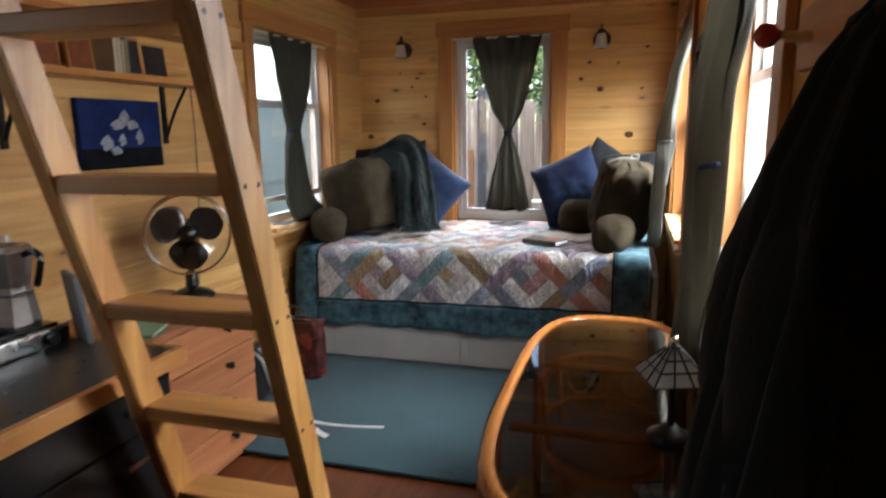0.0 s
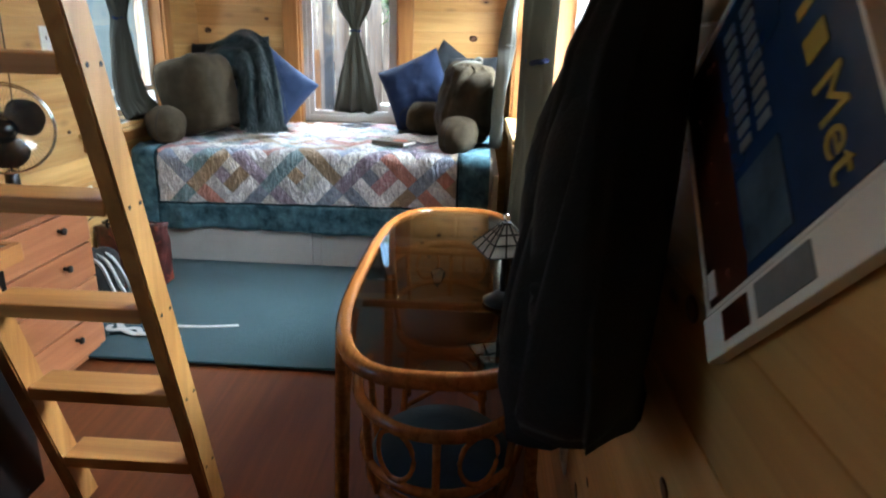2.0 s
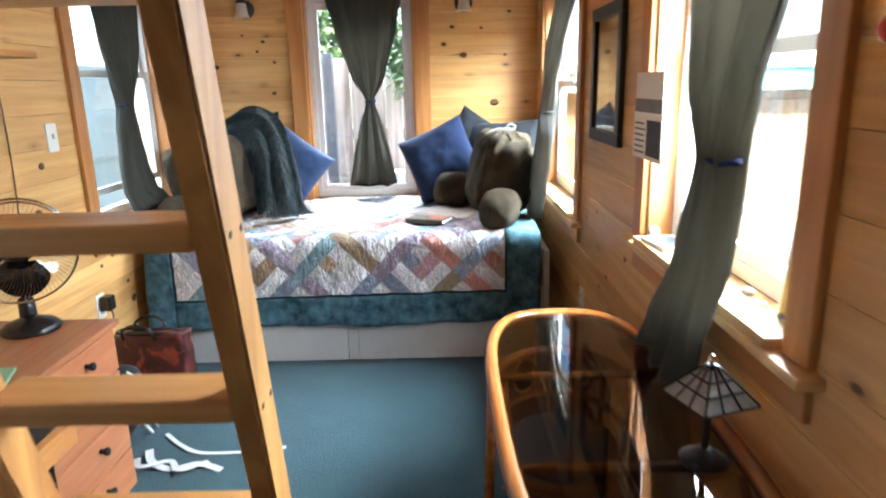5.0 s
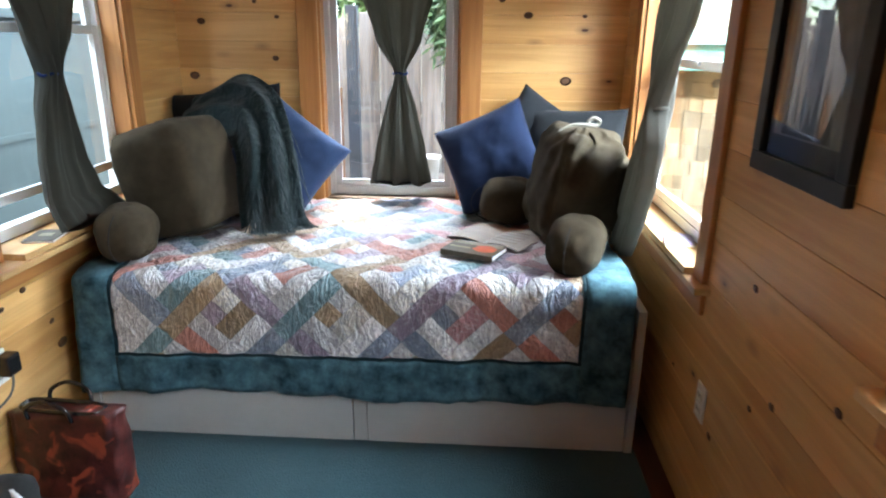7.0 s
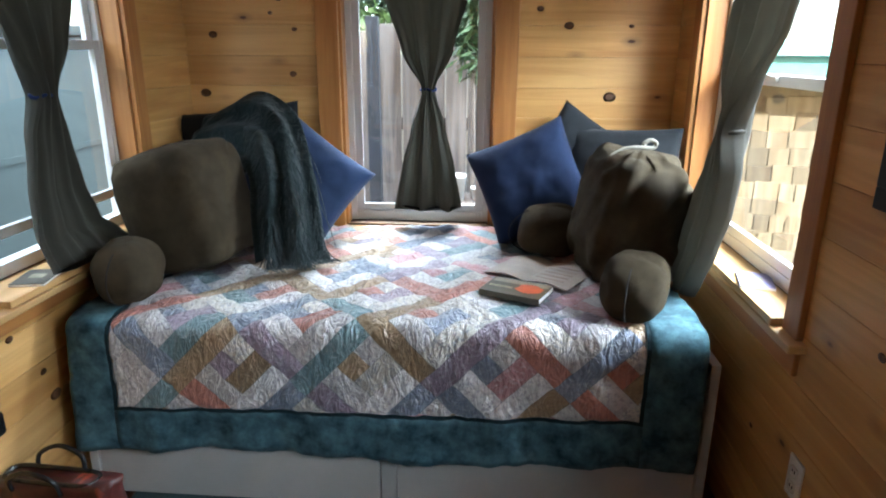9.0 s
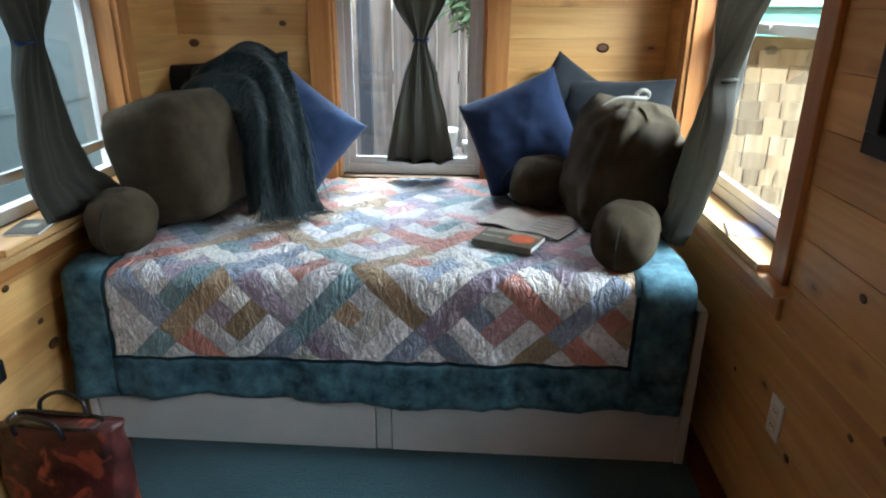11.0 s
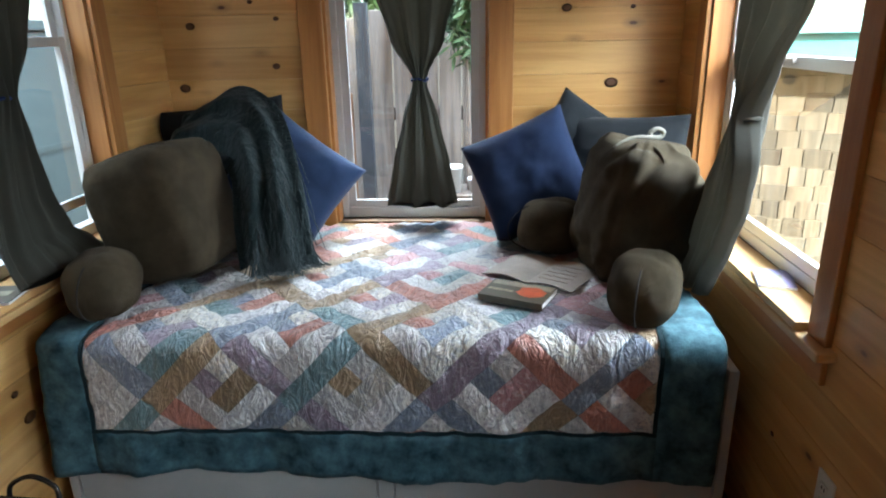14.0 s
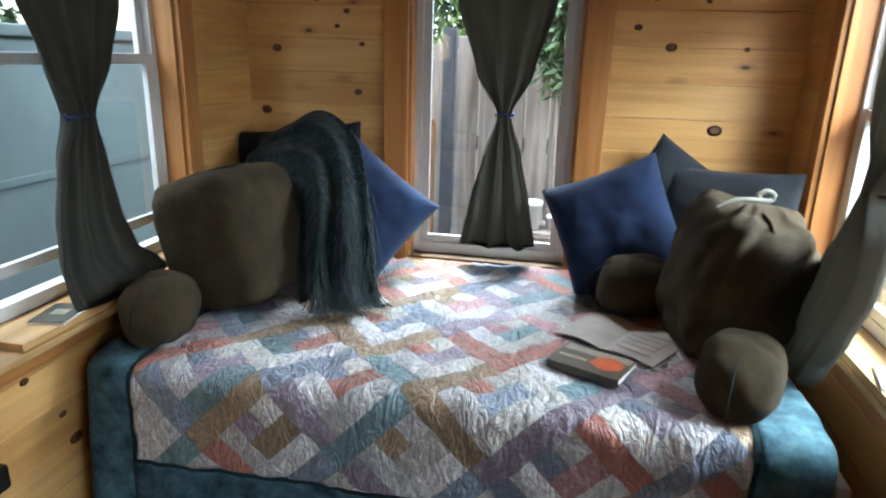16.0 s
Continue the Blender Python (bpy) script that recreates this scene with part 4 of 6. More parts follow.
# ---- hanging coat, rack and ball knobs ----
rack = thing("coat_rack", "pine coat rack with coloured ball knobs on the wall", "coat rack")
part("board", boxed(XR - 0.02, XR - 0.001, -0.35, 0.78, 1.415, 1.505, 0.004), TRIM_Y, rack)
for y, c in ((0.70, (0.45, 0.03, 0.02)), (0.30, (0.45, 0.03, 0.02)), (0.21, (0.16, 0.30, 0.32)), (0.13, (0.50, 0.10, 0.03))):
    k = part("peg", tube([(XR - 0.02, y, 1.457), (XR - 0.062, y, 1.460)], 0.008, 8), CHROME, rack)
    part("knob", lathe([(0.002, -0.018), (0.010, -0.015), (0.016, -0.007), (0.018, 0.0), (0.016, 0.007), (0.010, 0.015), (0.002, 0.018)], 18, at=(XR - 0.078, y, 1.461)), plain("ball_paint", c, 0.15), k, smooth=True)


def coat():
    t = thing("coat", "long charcoal coat hanging in folds from the wall rack", "coat")
    levels = [(1.445, 0.21, 0.32, 0.045), (1.39, 0.16, 0.345, 0.085), (1.30, 0.13, 0.35, 0.12), (1.15, 0.11, 0.365, 0.14), (1.03, 0.085, 0.40, 0.155), (0.95, 0.06, 0.455, 0.16), (0.885, 0.06, 0.50, 0.16), (0.84, 0.09, 0.43, 0.15), (0.78, 0.10, 0.38, 0.145)]

    def lv(z):
        for p, q in zip(levels, levels[1:]):
            if p[0] >= z >= q[0]:
                f = (p[0] - z) / (p[0] - q[0])
                return [p[i] + (q[i] - p[i]) * f for i in (1, 2, 3)]
        return levels[-1][1:]

    def f(u, v):
        z = 1.445 - 0.665 * v
        a, b, d = lv(z)
        ang = u * math.tau
        c, s = math.cos(ang), math.sin(ang)
        y = (a + b) / 2 + (b - a) / 2 * sgn_pow(c, 0.8)
        fold = (0.018 * math.sin(c * 11 + 0.8 * math.sin(z * 6)) + 0.010 * math.sin(c * 23 + 2 * z)) * (0.3 + v)
        x = XR - 0.012 - d * 0.5 - (d * 0.5 * sgn_pow(s, 0.7)) + (fold if s > 0 else 0)
        hem_z = (0.075 - 0.065 * c + 0.022 * math.sin(c * 9 + 0.5)) * v ** 5
        x = min(x, XR - 0.006)
        hung = min(1.0, max(0.0, (x - 0.985) / 0.12))
        return Vector((x, y + (b + 0.02 - y) * 0.35 * hung, z + hem_z))
    part("body", grid_surface(f, 110, 50, wrap_u=True, caps=True), COAT, t, smooth=True)
    for y0, y1 in ((0.25, 0.18), (0.32, 0.37)):
        part("sleeve", tube(smooth_path([(XR - 0.055, y0, 1.37), (XR - 0.12, (y0 + y1) / 2, 1.2), (XR - 0.13, y1, 1.08), (XR - 0.125, y1 + 0.01, 1.0)], 5), [0.03] + [0.046] * 13 + [0.042, 0.04], 12), COAT, t, smooth=True)
    part("collar", tube(smooth_path([(XR - 0.022, 0.23, 1.40), (XR - 0.06, 0.25, 1.42), (XR - 0.07, 0.29, 1.405), (XR - 0.06, 0.33, 1.42), (XR - 0.022, 0.35, 1.40)], 4), 0.016, 10), COAT, t, smooth=True)
    return t


coat()
# ---- bamboo table with a glass top, and two chairs that nest under it ----
def oval(cx, cy, hx, hy, z, n=48, e=0.62):
    return [(cx + hx * sgn_pow(math.cos(k * math.tau / n), e), cy + hy * sgn_pow(math.sin(k * math.tau / n), e), z) for k in range(n)]


TX, TY, THX, THY, TZ = 0.82, 1.165, 0.225, 0.59, 0.712
table = thing("rattan_table", "oval varnished rattan table with a smoked glass top", "table")
part("rim", tube(oval(TX, TY, THX, THY, TZ), 0.0185, 10, closed=True), RATTAN, table, smooth=True)
_bm = bmesh.new()
lo = [_bm.verts.new(p) for p in oval(TX, TY, THX - 0.012, THY - 0.012, TZ + 0.004)]
hi = [_bm.verts.new(p) for p in oval(TX, TY, THX - 0.012, THY - 0.012, TZ + 0.010)]
_bm.faces.new(lo[::-1]), _bm.faces.new(hi)
for k in range(len(lo)):
    _bm.faces.new((lo[k], lo[(k + 1) % len(lo)], hi[(k + 1) % len(lo)], hi[k]))
part("glass_top", _bm, TABLE_GLASS, table, "smoked glass")
for sx in (-1, 1):
    for sy in (-1, 1):
        x, y = TX + sx * (THX - 0.018), TY + sy * (THY - 0.19)
        part("leg", tube(smooth_path([(x, y, TZ - 0.01), (x + sx * 0.006, y + sy * 0.01, 0.4), (x + sx * 0.012, y + sy * 0.02, 0.002)], 4), 0.014, 8), RATTAN, table, smooth=True)
        part("leg", tube(smooth_path([(x, y - sy * 0.055, TZ - 0.01), (x + sx * 0.006, y - sy * 0.04, 0.4), (x + sx * 0.012, y - sy * 0.012, 0.002)], 4), 0.011, 8), RATTAN, table, smooth=True)
        part("brace", tube(smooth_path([(x, y - sy * 0.16, TZ - 0.02), (x, y - sy * 0.07, TZ - 0.12), (x, y, TZ - 0.26)], 4), 0.009, 6), RATTAN, table, smooth=True)
for sy in (-1, 1):
    part("stretcher", tube([(TX - THX + 0.045, TY + sy * (THY - 0.2), 0.24), (TX + THX - 0.045, TY + sy * (THY - 0.2), 0.24)], 0.011, 8), RATTAN, table)
    part("crossbar", tube([(TX - THX + 0.03, TY + sy * 0.2, TZ - 0.02), (TX + THX - 0.03, TY + sy * 0.2, TZ - 0.02)], 0.011, 8), RATTAN, table)

SEAT_BLUE = cloth("blue_seat_cushion", (0.035, 0.085, 0.13), sheen=0.1, weave=300, scale=8)


def rattan_chair(m, label):
    """A tub chair whose round back stands at -y, its seat towards +y."""
    t = thing("rattan_chair", label, "chair", "chairs at the rattan table")
    t.matrix_world = m @ Matrix.Diagonal((0.76, 0.80, 0.90, 1))

    def arc(r, z, a0=-200, a1=20, n=18, sq=1.12):
        return [(r * math.cos(radians(a0 + (a1 - a0) * k / n)), r * sq * math.sin(radians(a0 + (a1 - a0) * k / n)), z) for k in range(n + 1)]
    part("top_rail", tube(arc(0.245, 0.655), 0.016, 10), RATTAN, t, smooth=True)
    part("mid_rail", tube(arc(0.232, 0.50, -180, 0), 0.012, 8), RATTAN, t, smooth=True)
    part("seat_ring", tube([(0.215 * math.cos(k * math.tau / 32), 0.02 + 0.215 * math.sin(k * math.tau / 32), 0.40) for k in range(32)], 0.016, 8, closed=True), RATTAN, t, smooth=True)
    part("cushion", lathe([(0.02, 0.0), (0.19, 0.0), (0.208, 0.012), (0.212, 0.030), (0.200, 0.048), (0.12, 0.060), (0.01, 0.062)], 32, at=(0, 0.02, 0.412)), SEAT_BLUE, t, "blue fabric seat", smooth=True)
    for a in (-200, -145, -90, -35, 20):
        c, s = math.cos(radians(a)), math.sin(radians(a))
        part("post", tube(smooth_path([(0.245 * c, 0.274 * s, 0.655), (0.232 * c, 0.26 * s, 0.5), (0.212 * c, 0.22 * s, 0.40)], 3), 0.011, 8), RATTAN, t, smooth=True)
    for a in (-118, -62):
        c0 = radians(a)
        ring = []
        for k in range(20):
            w = k * math.tau / 20
            aa = c0 + 0.24 * math.cos(w)
            ring.append((0.238 * math.cos(aa), 0.266 * math.sin(aa), 0.578 + 0.062 * math.sin(w)))
        part("ring", tube(ring, 0.007, 6, closed=True), RATTAN, t, smooth=True)
    for sx in (-1, 1):
        for sy in (-1, 1):
            part("leg", tube(smooth_path([(0.15 * sx, 0.02 + 0.15 * sy, 0.40), (0.165 * sx, 0.02 + 0.165 * sy, 0.2), (0.19 * sx, 0.02 + 0.19 * sy, 0.002)], 4), 0.015, 8), RATTAN, t, smooth=True)
            part("bow", tube(smooth_path([(0.165 * sx, 0.02 + 0.16 * sy, 0.20), (0.11 * sx, 0.02 + 0.16 * sy, 0.33), (0.0, 0.02 + 0.165 * sy, 0.375)], 5), 0.008, 6), RATTAN, t, smooth=True)
    for k in (-1, 1):
        part("stretcher", tube([(0.17 * k, -0.15, 0.17), (-0.17 * k, 0.19, 0.17 + 0.02 * k)], 0.009, 6), RATTAN, t)
    return t


rattan_chair(pose(0.83, 0.80, 0), "rattan tub chair with a blue seat tucked under the table")
rattan_chair(pose(0.81, 1.545, 0, 0, 0, 180), "rattan tub chair with ringed back facing the bed")

# things on the table and the sill above it
LAMP_X, LAMP_Y, LAMP_H = 0.955, 0.93, 0.13
SHADE_GLASS = plain("pale_mottled_glass", (0.62, 0.61, 0.56), 0.15, spot=0.4, scale=25, bumps=0.3, bump_scale=40)
lamp = thing("table_lamp", "small table lamp with a leaded glass pyramid shade", "lamp", at=(LAMP_X, LAMP_Y, TZ + 0.0105), rz=18)
part("base", lathe([(0.01, 0.0), (0.042, 0.0), (0.045, 0.008), (0.026, 0.018), (0.014, 0.03)], 20), BLACK_METAL, lamp, smooth=True)
part("stem", tube([(0, 0, 0.028), (0, 0, LAMP_H + 0.057)], 0.007, 10), BLACK_METAL, lamp)
SB, ST = 0.058, 0.010
shade = part("shade", boxed(-ST, ST, -ST, ST, LAMP_H + 0.058, LAMP_H + 0.065, 0.002), BLACK_METAL, lamp, "leaded pale glass")
for k in range(4):
    turn4 = pose(0, 0, 0, 0, 0, 90 * k)
    _bm = bmesh.new()
    def rim(v):
        return SB + (ST - SB) * v, LAMP_H + 0.060 * v
    vs = [[_bm.verts.new(turn4 @ Vector((w * s, -w, z))) for s in (-1, 1)] for w, z in (rim(0.0), rim(1.0))]
    _bm.faces.new((vs[0][0], vs[0][1], vs[1][1], vs[1][0]))
    bmesh.ops.solidify(_bm, geom=_bm.faces[:], thickness=0.002)
    part("glass_panel", _bm, SHADE_GLASS, shade)
    for v in (0.0, 0.38, 0.70):
        w, z = rim(v)
        part("lead_bar", tube([turn4 @ Vector((-w, -w - 0.001, z)), turn4 @ Vector((w, -w - 0.001, z))], 0.0022, 5), BLACK_METAL, shade)
    for s0, s1 in ((-1, -1), (-0.33, -0.33), (0.33, 0.33)):
        (w0, z0), (w1, z1) = rim(0.0), rim(1.0)
        part("lead_bar", tube([turn4 @ Vector((w0 * s0, -w0 - 0.001, z0)), turn4 @ Vector((w1 * s1, -w1 - 0.001, z1))], 0.0022, 5), BLACK_METAL, shade)
part("finial", lathe([(0.003, LAMP_H + 0.065), (0.008, LAMP_H + 0.070), (0.008, LAMP_H + 0.077), (0.002, LAMP_H + 0.084)], 10), CHROME, lamp, smooth=True)
STONE = plain("grey_pebble", (0.22, 0.20, 0.18), 0.7, spot=0.4, scale=30, bumps=0.3)
for y, r in ((1.22, 0.016), (1.07, 0.013), (1.15, 0.010)):
    p = part("pebble", blob((r, r * 1.2, r * 0.7), 1.0, 14, 8, 0.003, y), STONE, smooth=True)
    p.matrix_world = pose(XR + 0.035, y, NEAR_WIN[2] + 0.0025 + r * 0.72)
    tagged(p, "small grey pebble on the window sill", "pebble", "pebbles on the sill")
ball = thing("glass_ball", "small clear faceted glass ball on the sunny sill", "ornament", at=(XR + 0.01, 1.79, NEAR_WIN[2] + 0.0025))
part("ball", lathe([(0.004, 0.0), (0.013, 0.004), (0.019, 0.014), (0.019, 0.022), (0.013, 0.032), (0.004, 0.036)], 10), plain("sparkling_glass", (0.62, 0.63, 0.62), 0.06, 0.6), ball)
tray = thing("photo_frame", "white frame with a dark photograph lying on the sill", "picture", at=(XR + 0.018, 1.68, NEAR_WIN[2] + 0.0025), rz=8)
part("frame", boxed(-0.05, 0.05, -0.075, 0.075, 0.0, 0.014, 0.003), VINYL, tray)
part("photo", boxed(-0.034, 0.034, -0.056, 0.056, 0.0143, 0.0155), plain("dim_blue_photo", (0.05, 0.06, 0.075), 0.3, spot=0.5, scale=30), tray, "dark bluish photograph")
YELLOW = plain("yellow_card", (0.50, 0.33, 0.05), 0.6)
card = thing("framed_card", "small yellow card in a white frame leaning in the window", "picture", at=(XR + 0.03, 1.035, NEAR_WIN[2] + 0.003), rz=-90)
part("frame", boxed(-0.055, 0.055, 0.0, 0.008, 0.0, 0.30, 0.002, pose(0, 0, 0, -5)), VINYL, card)
part("print", boxed(-0.043, 0.043, -0.0015, -0.0003, 0.015, 0.285, 0.0, pose(0, 0, 0, -5)), YELLOW, card, "yellow printed card")

# ---- pictures and paper on the sunny wall ----
def framed(name, m, w, h, bar, frame_mat, label, build):
    t = thing(name, label, "picture")
    t.matrix_world = m
    for a, b, c, d in ((-w / 2, w / 2, 0, bar), (-w / 2, w / 2, h - bar, h)):
        part("frame_bar", boxed(a, b, -0.022, -0.001, c, d, 0.003), frame_mat, t)
    for a, b in ((-w / 2, -w / 2 + bar), (w / 2 - bar, w / 2)):
        part("frame_bar", boxed(a, b, -0.022, -0.001, bar + 0.0004, h - bar - 0.0004, 0.003), frame_mat, t)
    build(t, w, h, bar)
    return t


INK = plain("blue_grey_ink", (0.045, 0.052, 0.066), 0.7, spot=0.4, scale=12)
PAPER = plain("white_paper", (0.80, 0.79, 0.76), 0.75, spot=0.08)
GREYP = plain("grey_print", (0.20, 0.21, 0.225), 0.7, spot=0.4, scale=20)


def scene_print(t, w, h, bar):
    part("print", boxed(-w / 2 + bar, w / 2 - bar, -0.006, -0.001, bar, h - bar), INK, t)
    part("mat", boxed(-w / 2 + bar + 0.03, w / 2 - bar - 0.03, -0.0075, -0.0062, bar + 0.05, h - bar - 0.05), GREYP, t)
    _b = bmesh.new()
    for k in range(7):
        x = -0.09 + k * 0.03
        _b.faces.new([_b.verts.new(p) for p in ((x - 0.02, -0.0080, 0.10), (x + 0.018, -0.0080, 0.10), (x + 0.004, -0.0080, 0.22 + 0.05 * math.sin(k * 1.7)))])
    part("image", _b, INK, t)
    g = part("pane", boxed(-w / 2 + bar, w / 2 - bar, -0.012, -0.010, bar, h - bar), CLEAR, t, "reflecting glass")


framed("wall_picture", pose(XR, 2.36, 1.18, 0, 0, -90), 0.44, 0.50, 0.045, BLACK_METAL, "dark framed print behind glass between the windows", scene_print)
cal = thing("wall_calendar", "white paper calendar with blue panel pinned to the window trim", "calendar")
cal.matrix_world = pose(XR - 0.026, 1.785, -0.03, 0, 0, -90)
part("page", boxed(-0.125, 0.125, -0.003, -0.001, 1.385, 1.46), PAPER, cal)
part("page", boxed(-0.13, 0.135, -0.004, -0.001, 1.21, 1.345, 0, pose(0, 0, 0)), PAPER, cal)
part("band", boxed(-0.125, 0.125, -0.0035, -0.001, 1.3455, 1.3845), GREYP, cal)
part("photo", boxed(0.0, 0.12, -0.0055, -0.0042, 1.222, 1.325), INK, cal, "blue photograph")
for k in range(6):
    part("text_bar", boxed(-0.115, -0.02 - 0.01 * (k % 2), -0.0052, -0.0042, 1.225 + k * 0.017, 1.231 + k * 0.017), GREYP, cal)

def lettering(words, size, m, depth=0.0008):
    cu = bpy.data.curves.new("letters", "FONT")
    cu.body, cu.size, cu.extrude = words, size, depth
    ob = bpy.data.objects.new("letters", cu)
    me = bpy.data.meshes.new_from_object(ob)
    bm = bmesh.new()
    bm.from_mesh(me)
    bmesh.ops.transform(bm, matrix=m, verts=bm.verts)
    bpy.data.objects.remove(ob)
    return bm


mags = thing("magazine_holder", "white wall pocket holding a blue glossy magazine by the coat", "magazine rack")
_a = Vector((0, 0.138, 0.154)).normalized()
mags.matrix_world = Matrix.Translation((XR - 0.004, 0.098, 1.075)) @ Matrix(((0, 1, 0, 0), (-_a.y, 0, -_a.z, 0), (-_a.z, 0, _a.y, 0), (0, 0, 0, 1)))
DARKRED = plain("dark_red_photo", (0.10, 0.025, 0.012), 0.25, spot=0.7, scale=22)
DEEPBLUE = plain("deep_blue_print", (0.02, 0.05, 0.14), 0.22, spot=0.4, scale=9)
YPRINT = plain("yellow_print", (0.50, 0.36, 0.04), 0.3)
SKYP = plain("pale_blue_photo", (0.10, 0.15, 0.22), 0.25, spot=0.6, scale=14)
MW, MH = 0.245, 0.275
part("magazine", boxed(-MW, 0.0, -0.012, -0.002, 0.0, MH, 0.001), PAPER, mags)
part("cover_photo", boxed(-MW + 0.002, -0.003, -0.0135, -0.0125, 0.002, 0.085), DARKRED, mags)
part("cover_panel", boxed(-MW + 0.002, -0.003, -0.0135, -0.0125, 0.0855, MH - 0.002), DEEPBLUE, mags)
part("cover_photo", boxed(-0.085, -0.012, -0.0148, -0.0138, 0.092, 0.165), SKYP, mags)
for k in range(3):
    part("title_letter", boxed(-0.178 + k * 0.027, -0.178 + (0.009 if k < 2 else 0.020) + k * 0.027, -0.0148, -0.0138, 0.215, 0.215 + (0.040 if k < 2 else 0.027), 0.0004), YPRINT, mags)
part("title", lettering("Met", 0.048, pose(-0.088, -0.0138, 0.215, 90)), YPRINT, mags, "yellow title lettering")
for r in range(2):
    for k in range(9):
        part("text_bar", boxed(-MW + 0.02 + k * 0.014, -MW + 0.029 + k * 0.014, -0.0148, -0.0138, 0.105 + r * 0.034, 0.126 + r * 0.034), GREYP, mags)
for a, b, c, d in ((-MW - 0.004, 0.0035, -0.004, 0.0), (-MW - 0.004, 0.0035, MH, MH + 0.004), (-MW - 0.004, -MW, 0.0003, MH - 0.0003), (0.0, 0.0035, 0.0003, MH - 0.0003)):
    part("sleeve_edge", boxed(a, b, -0.0155, -0.002, c, d, 0.0005), PAPER, mags, "clear-white sleeve edge")
part("barcode", boxed(-0.034, -0.010, -0.0148, -0.0138, 0.006, 0.022), PAPER, mags)
part("pocket", boxed(0.004, 0.044, -0.016, -0.002, -0.012, MH + 0.01, 0.002), PAPER, mags, "printed white pocket edge")
part("pocket_photo", boxed(0.010, 0.036, -0.0175, -0.0165, 0.035, 0.085), DARKRED, mags)
part("pocket_photo", boxed(0.009, 0.036, -0.0175, -0.0165, 0.10, 0.185), GREYP, mags)
part("pocket_back", boxed(-MW - 0.004, 0.0, -0.0018, 0.002, -0.012, MH + 0.01), PAPER, mags)

# ---- outlets, cords ----
PLATE = plain("white_switch_plate", (0.75, 0.74, 0.70), 0.3, spot=0.05)
CORD = plain("grey_cord", (0.10, 0.09, 0.08), 0.5)


def outlet(m, label, switch=False):
    t = thing("light_switch" if switch else "wall_outlet", label, "switch" if switch else "outlet", "" if switch else "wall outlets")
    t.matrix_world = m
    part("plate", boxed(-0.036, 0.036, -0.007, -0.0005, -0.058, 0.058, 0.003), PLATE, t)
    if switch:
        part("toggle", boxed(-0.005, 0.005, -0.018, -0.0072, -0.004, 0.016, 0.002), PLATE, t)
    else:
        for z in (-0.022, 0.022):
            s = part("socket", boxed(-0.016, 0.016, -0.0095, -0.0072, z - 0.014, z + 0.014, 0.004), PLATE, t)
            for x in (-0.006, 0.006):
                part("slot", boxed(x - 0.0015, x + 0.0015, -0.0102, -0.0096, z - 0.004, z + 0.005), BLACK_PLASTIC, s)
    return t


outlet(pose(XR, 2.70, 0.43, 0, 0, -90), "white outlet plate on the pine wall near the bed")
outlet(pose(XR, 0.805, 0.435, 0, 0, -90), "white outlet plate with a plugged cord by the table")
outlet(pose(XL, 2.70, 0.45, 0, 0, 90), "white outlet plate with a black plug by the bag")
outlet(pose(XL, 2.545, 1.235, 0, 0, 90), "white switch plate beside the window trim", True)
plug = thing("power_cord", "black plug with a cord hanging to the floor", "power cord", "power cords")
part("plug", boxed(XR - 0.046, XR - 0.0103, 0.790, 0.820, 0.445, 0.475, 0.006), BLACK_PLASTIC, plug)
part("cord", tube(smooth_path([(XR - 0.045, 0.805, 0.455), (XR - 0.07, 0.83, 0.40), (XR - 0.05, 0.88, 0.2), (XR - 0.03, 0.86, 0.05), (XR - 0.06, 1.0, 0.006)], 6), 0.004, 6), CORD, plug, smooth=True)
plug = thing("power_cord", "black adapter plugged in with a looped cord", "power cord", "power cords")
part("plug", boxed(XL + 0.0103, XL + 0.06, 2.675, 2.735, 0.43, 0.50, 0.01), BLACK_PLASTIC, plug)
part("cord", tube(smooth_path([(XL + 0.05, 2.70, 0.44), (XL + 0.09, 2.62, 0.40), (XL + 0.05, 2.5, 0.33), (XL + 0.08, 2.38, 0.2), (XL + 0.06, 2.3, 0.006)], 6), 0.004, 6), CORD, plug, smooth=True)

# ---- wall lamps on the back wall ----
IRON = plain("brown_iron", (0.045, 0.030, 0.020), 0.5, 0.4, spot=0.4, scale=30)
GLOBE = plain("frosted_glass", (0.62, 0.56, 0.46), 0.3, spot=0.15)
for x, z in ((-0.762, 1.905), (0.637, 1.915)):
    s = thing("wall_lamp", "small dark iron wall lamp with a frosted bell shade", "wall lamp", "wall lamps on the back wall", at=(x, Y1, z))
    plate = part("back_plate", lathe([(0.002, 0.0), (0.050, 0.0), (0.058, 0.006), (0.055, 0.014), (0.030, 0.022), (0.002, 0.024)], 28), IRON, s, smooth=True)
    plate.matrix_basis = pose(0, -0.001, 0.0, 90)
    part("arm", tube(smooth_path([(0, -0.022, 0.02), (0, -0.05, 0.075), (0, -0.078, 0.088), (0, -0.088, 0.055)], 5), 0.006, 8), IRON, s, smooth=True)
    part("holder", lathe([(0.004, 0.058), (0.020, 0.056), (0.031, 0.040), (0.033, 0.030), (0.028, 0.029)], 20, at=(0, -0.088, 0)), IRON, s, smooth=True)
    part("shade", lathe([(0.026, 0.034), (0.032, 0.010), (0.036, -0.025), (0.044, -0.050), (0.048, -0.056), (0.046, -0.056), (0.033, -0.025), (0.029, 0.010), (0.022, 0.034)], 24, at=(0, -0.088, 0)), GLOBE, s, "frosted glass bell shade", smooth=True)
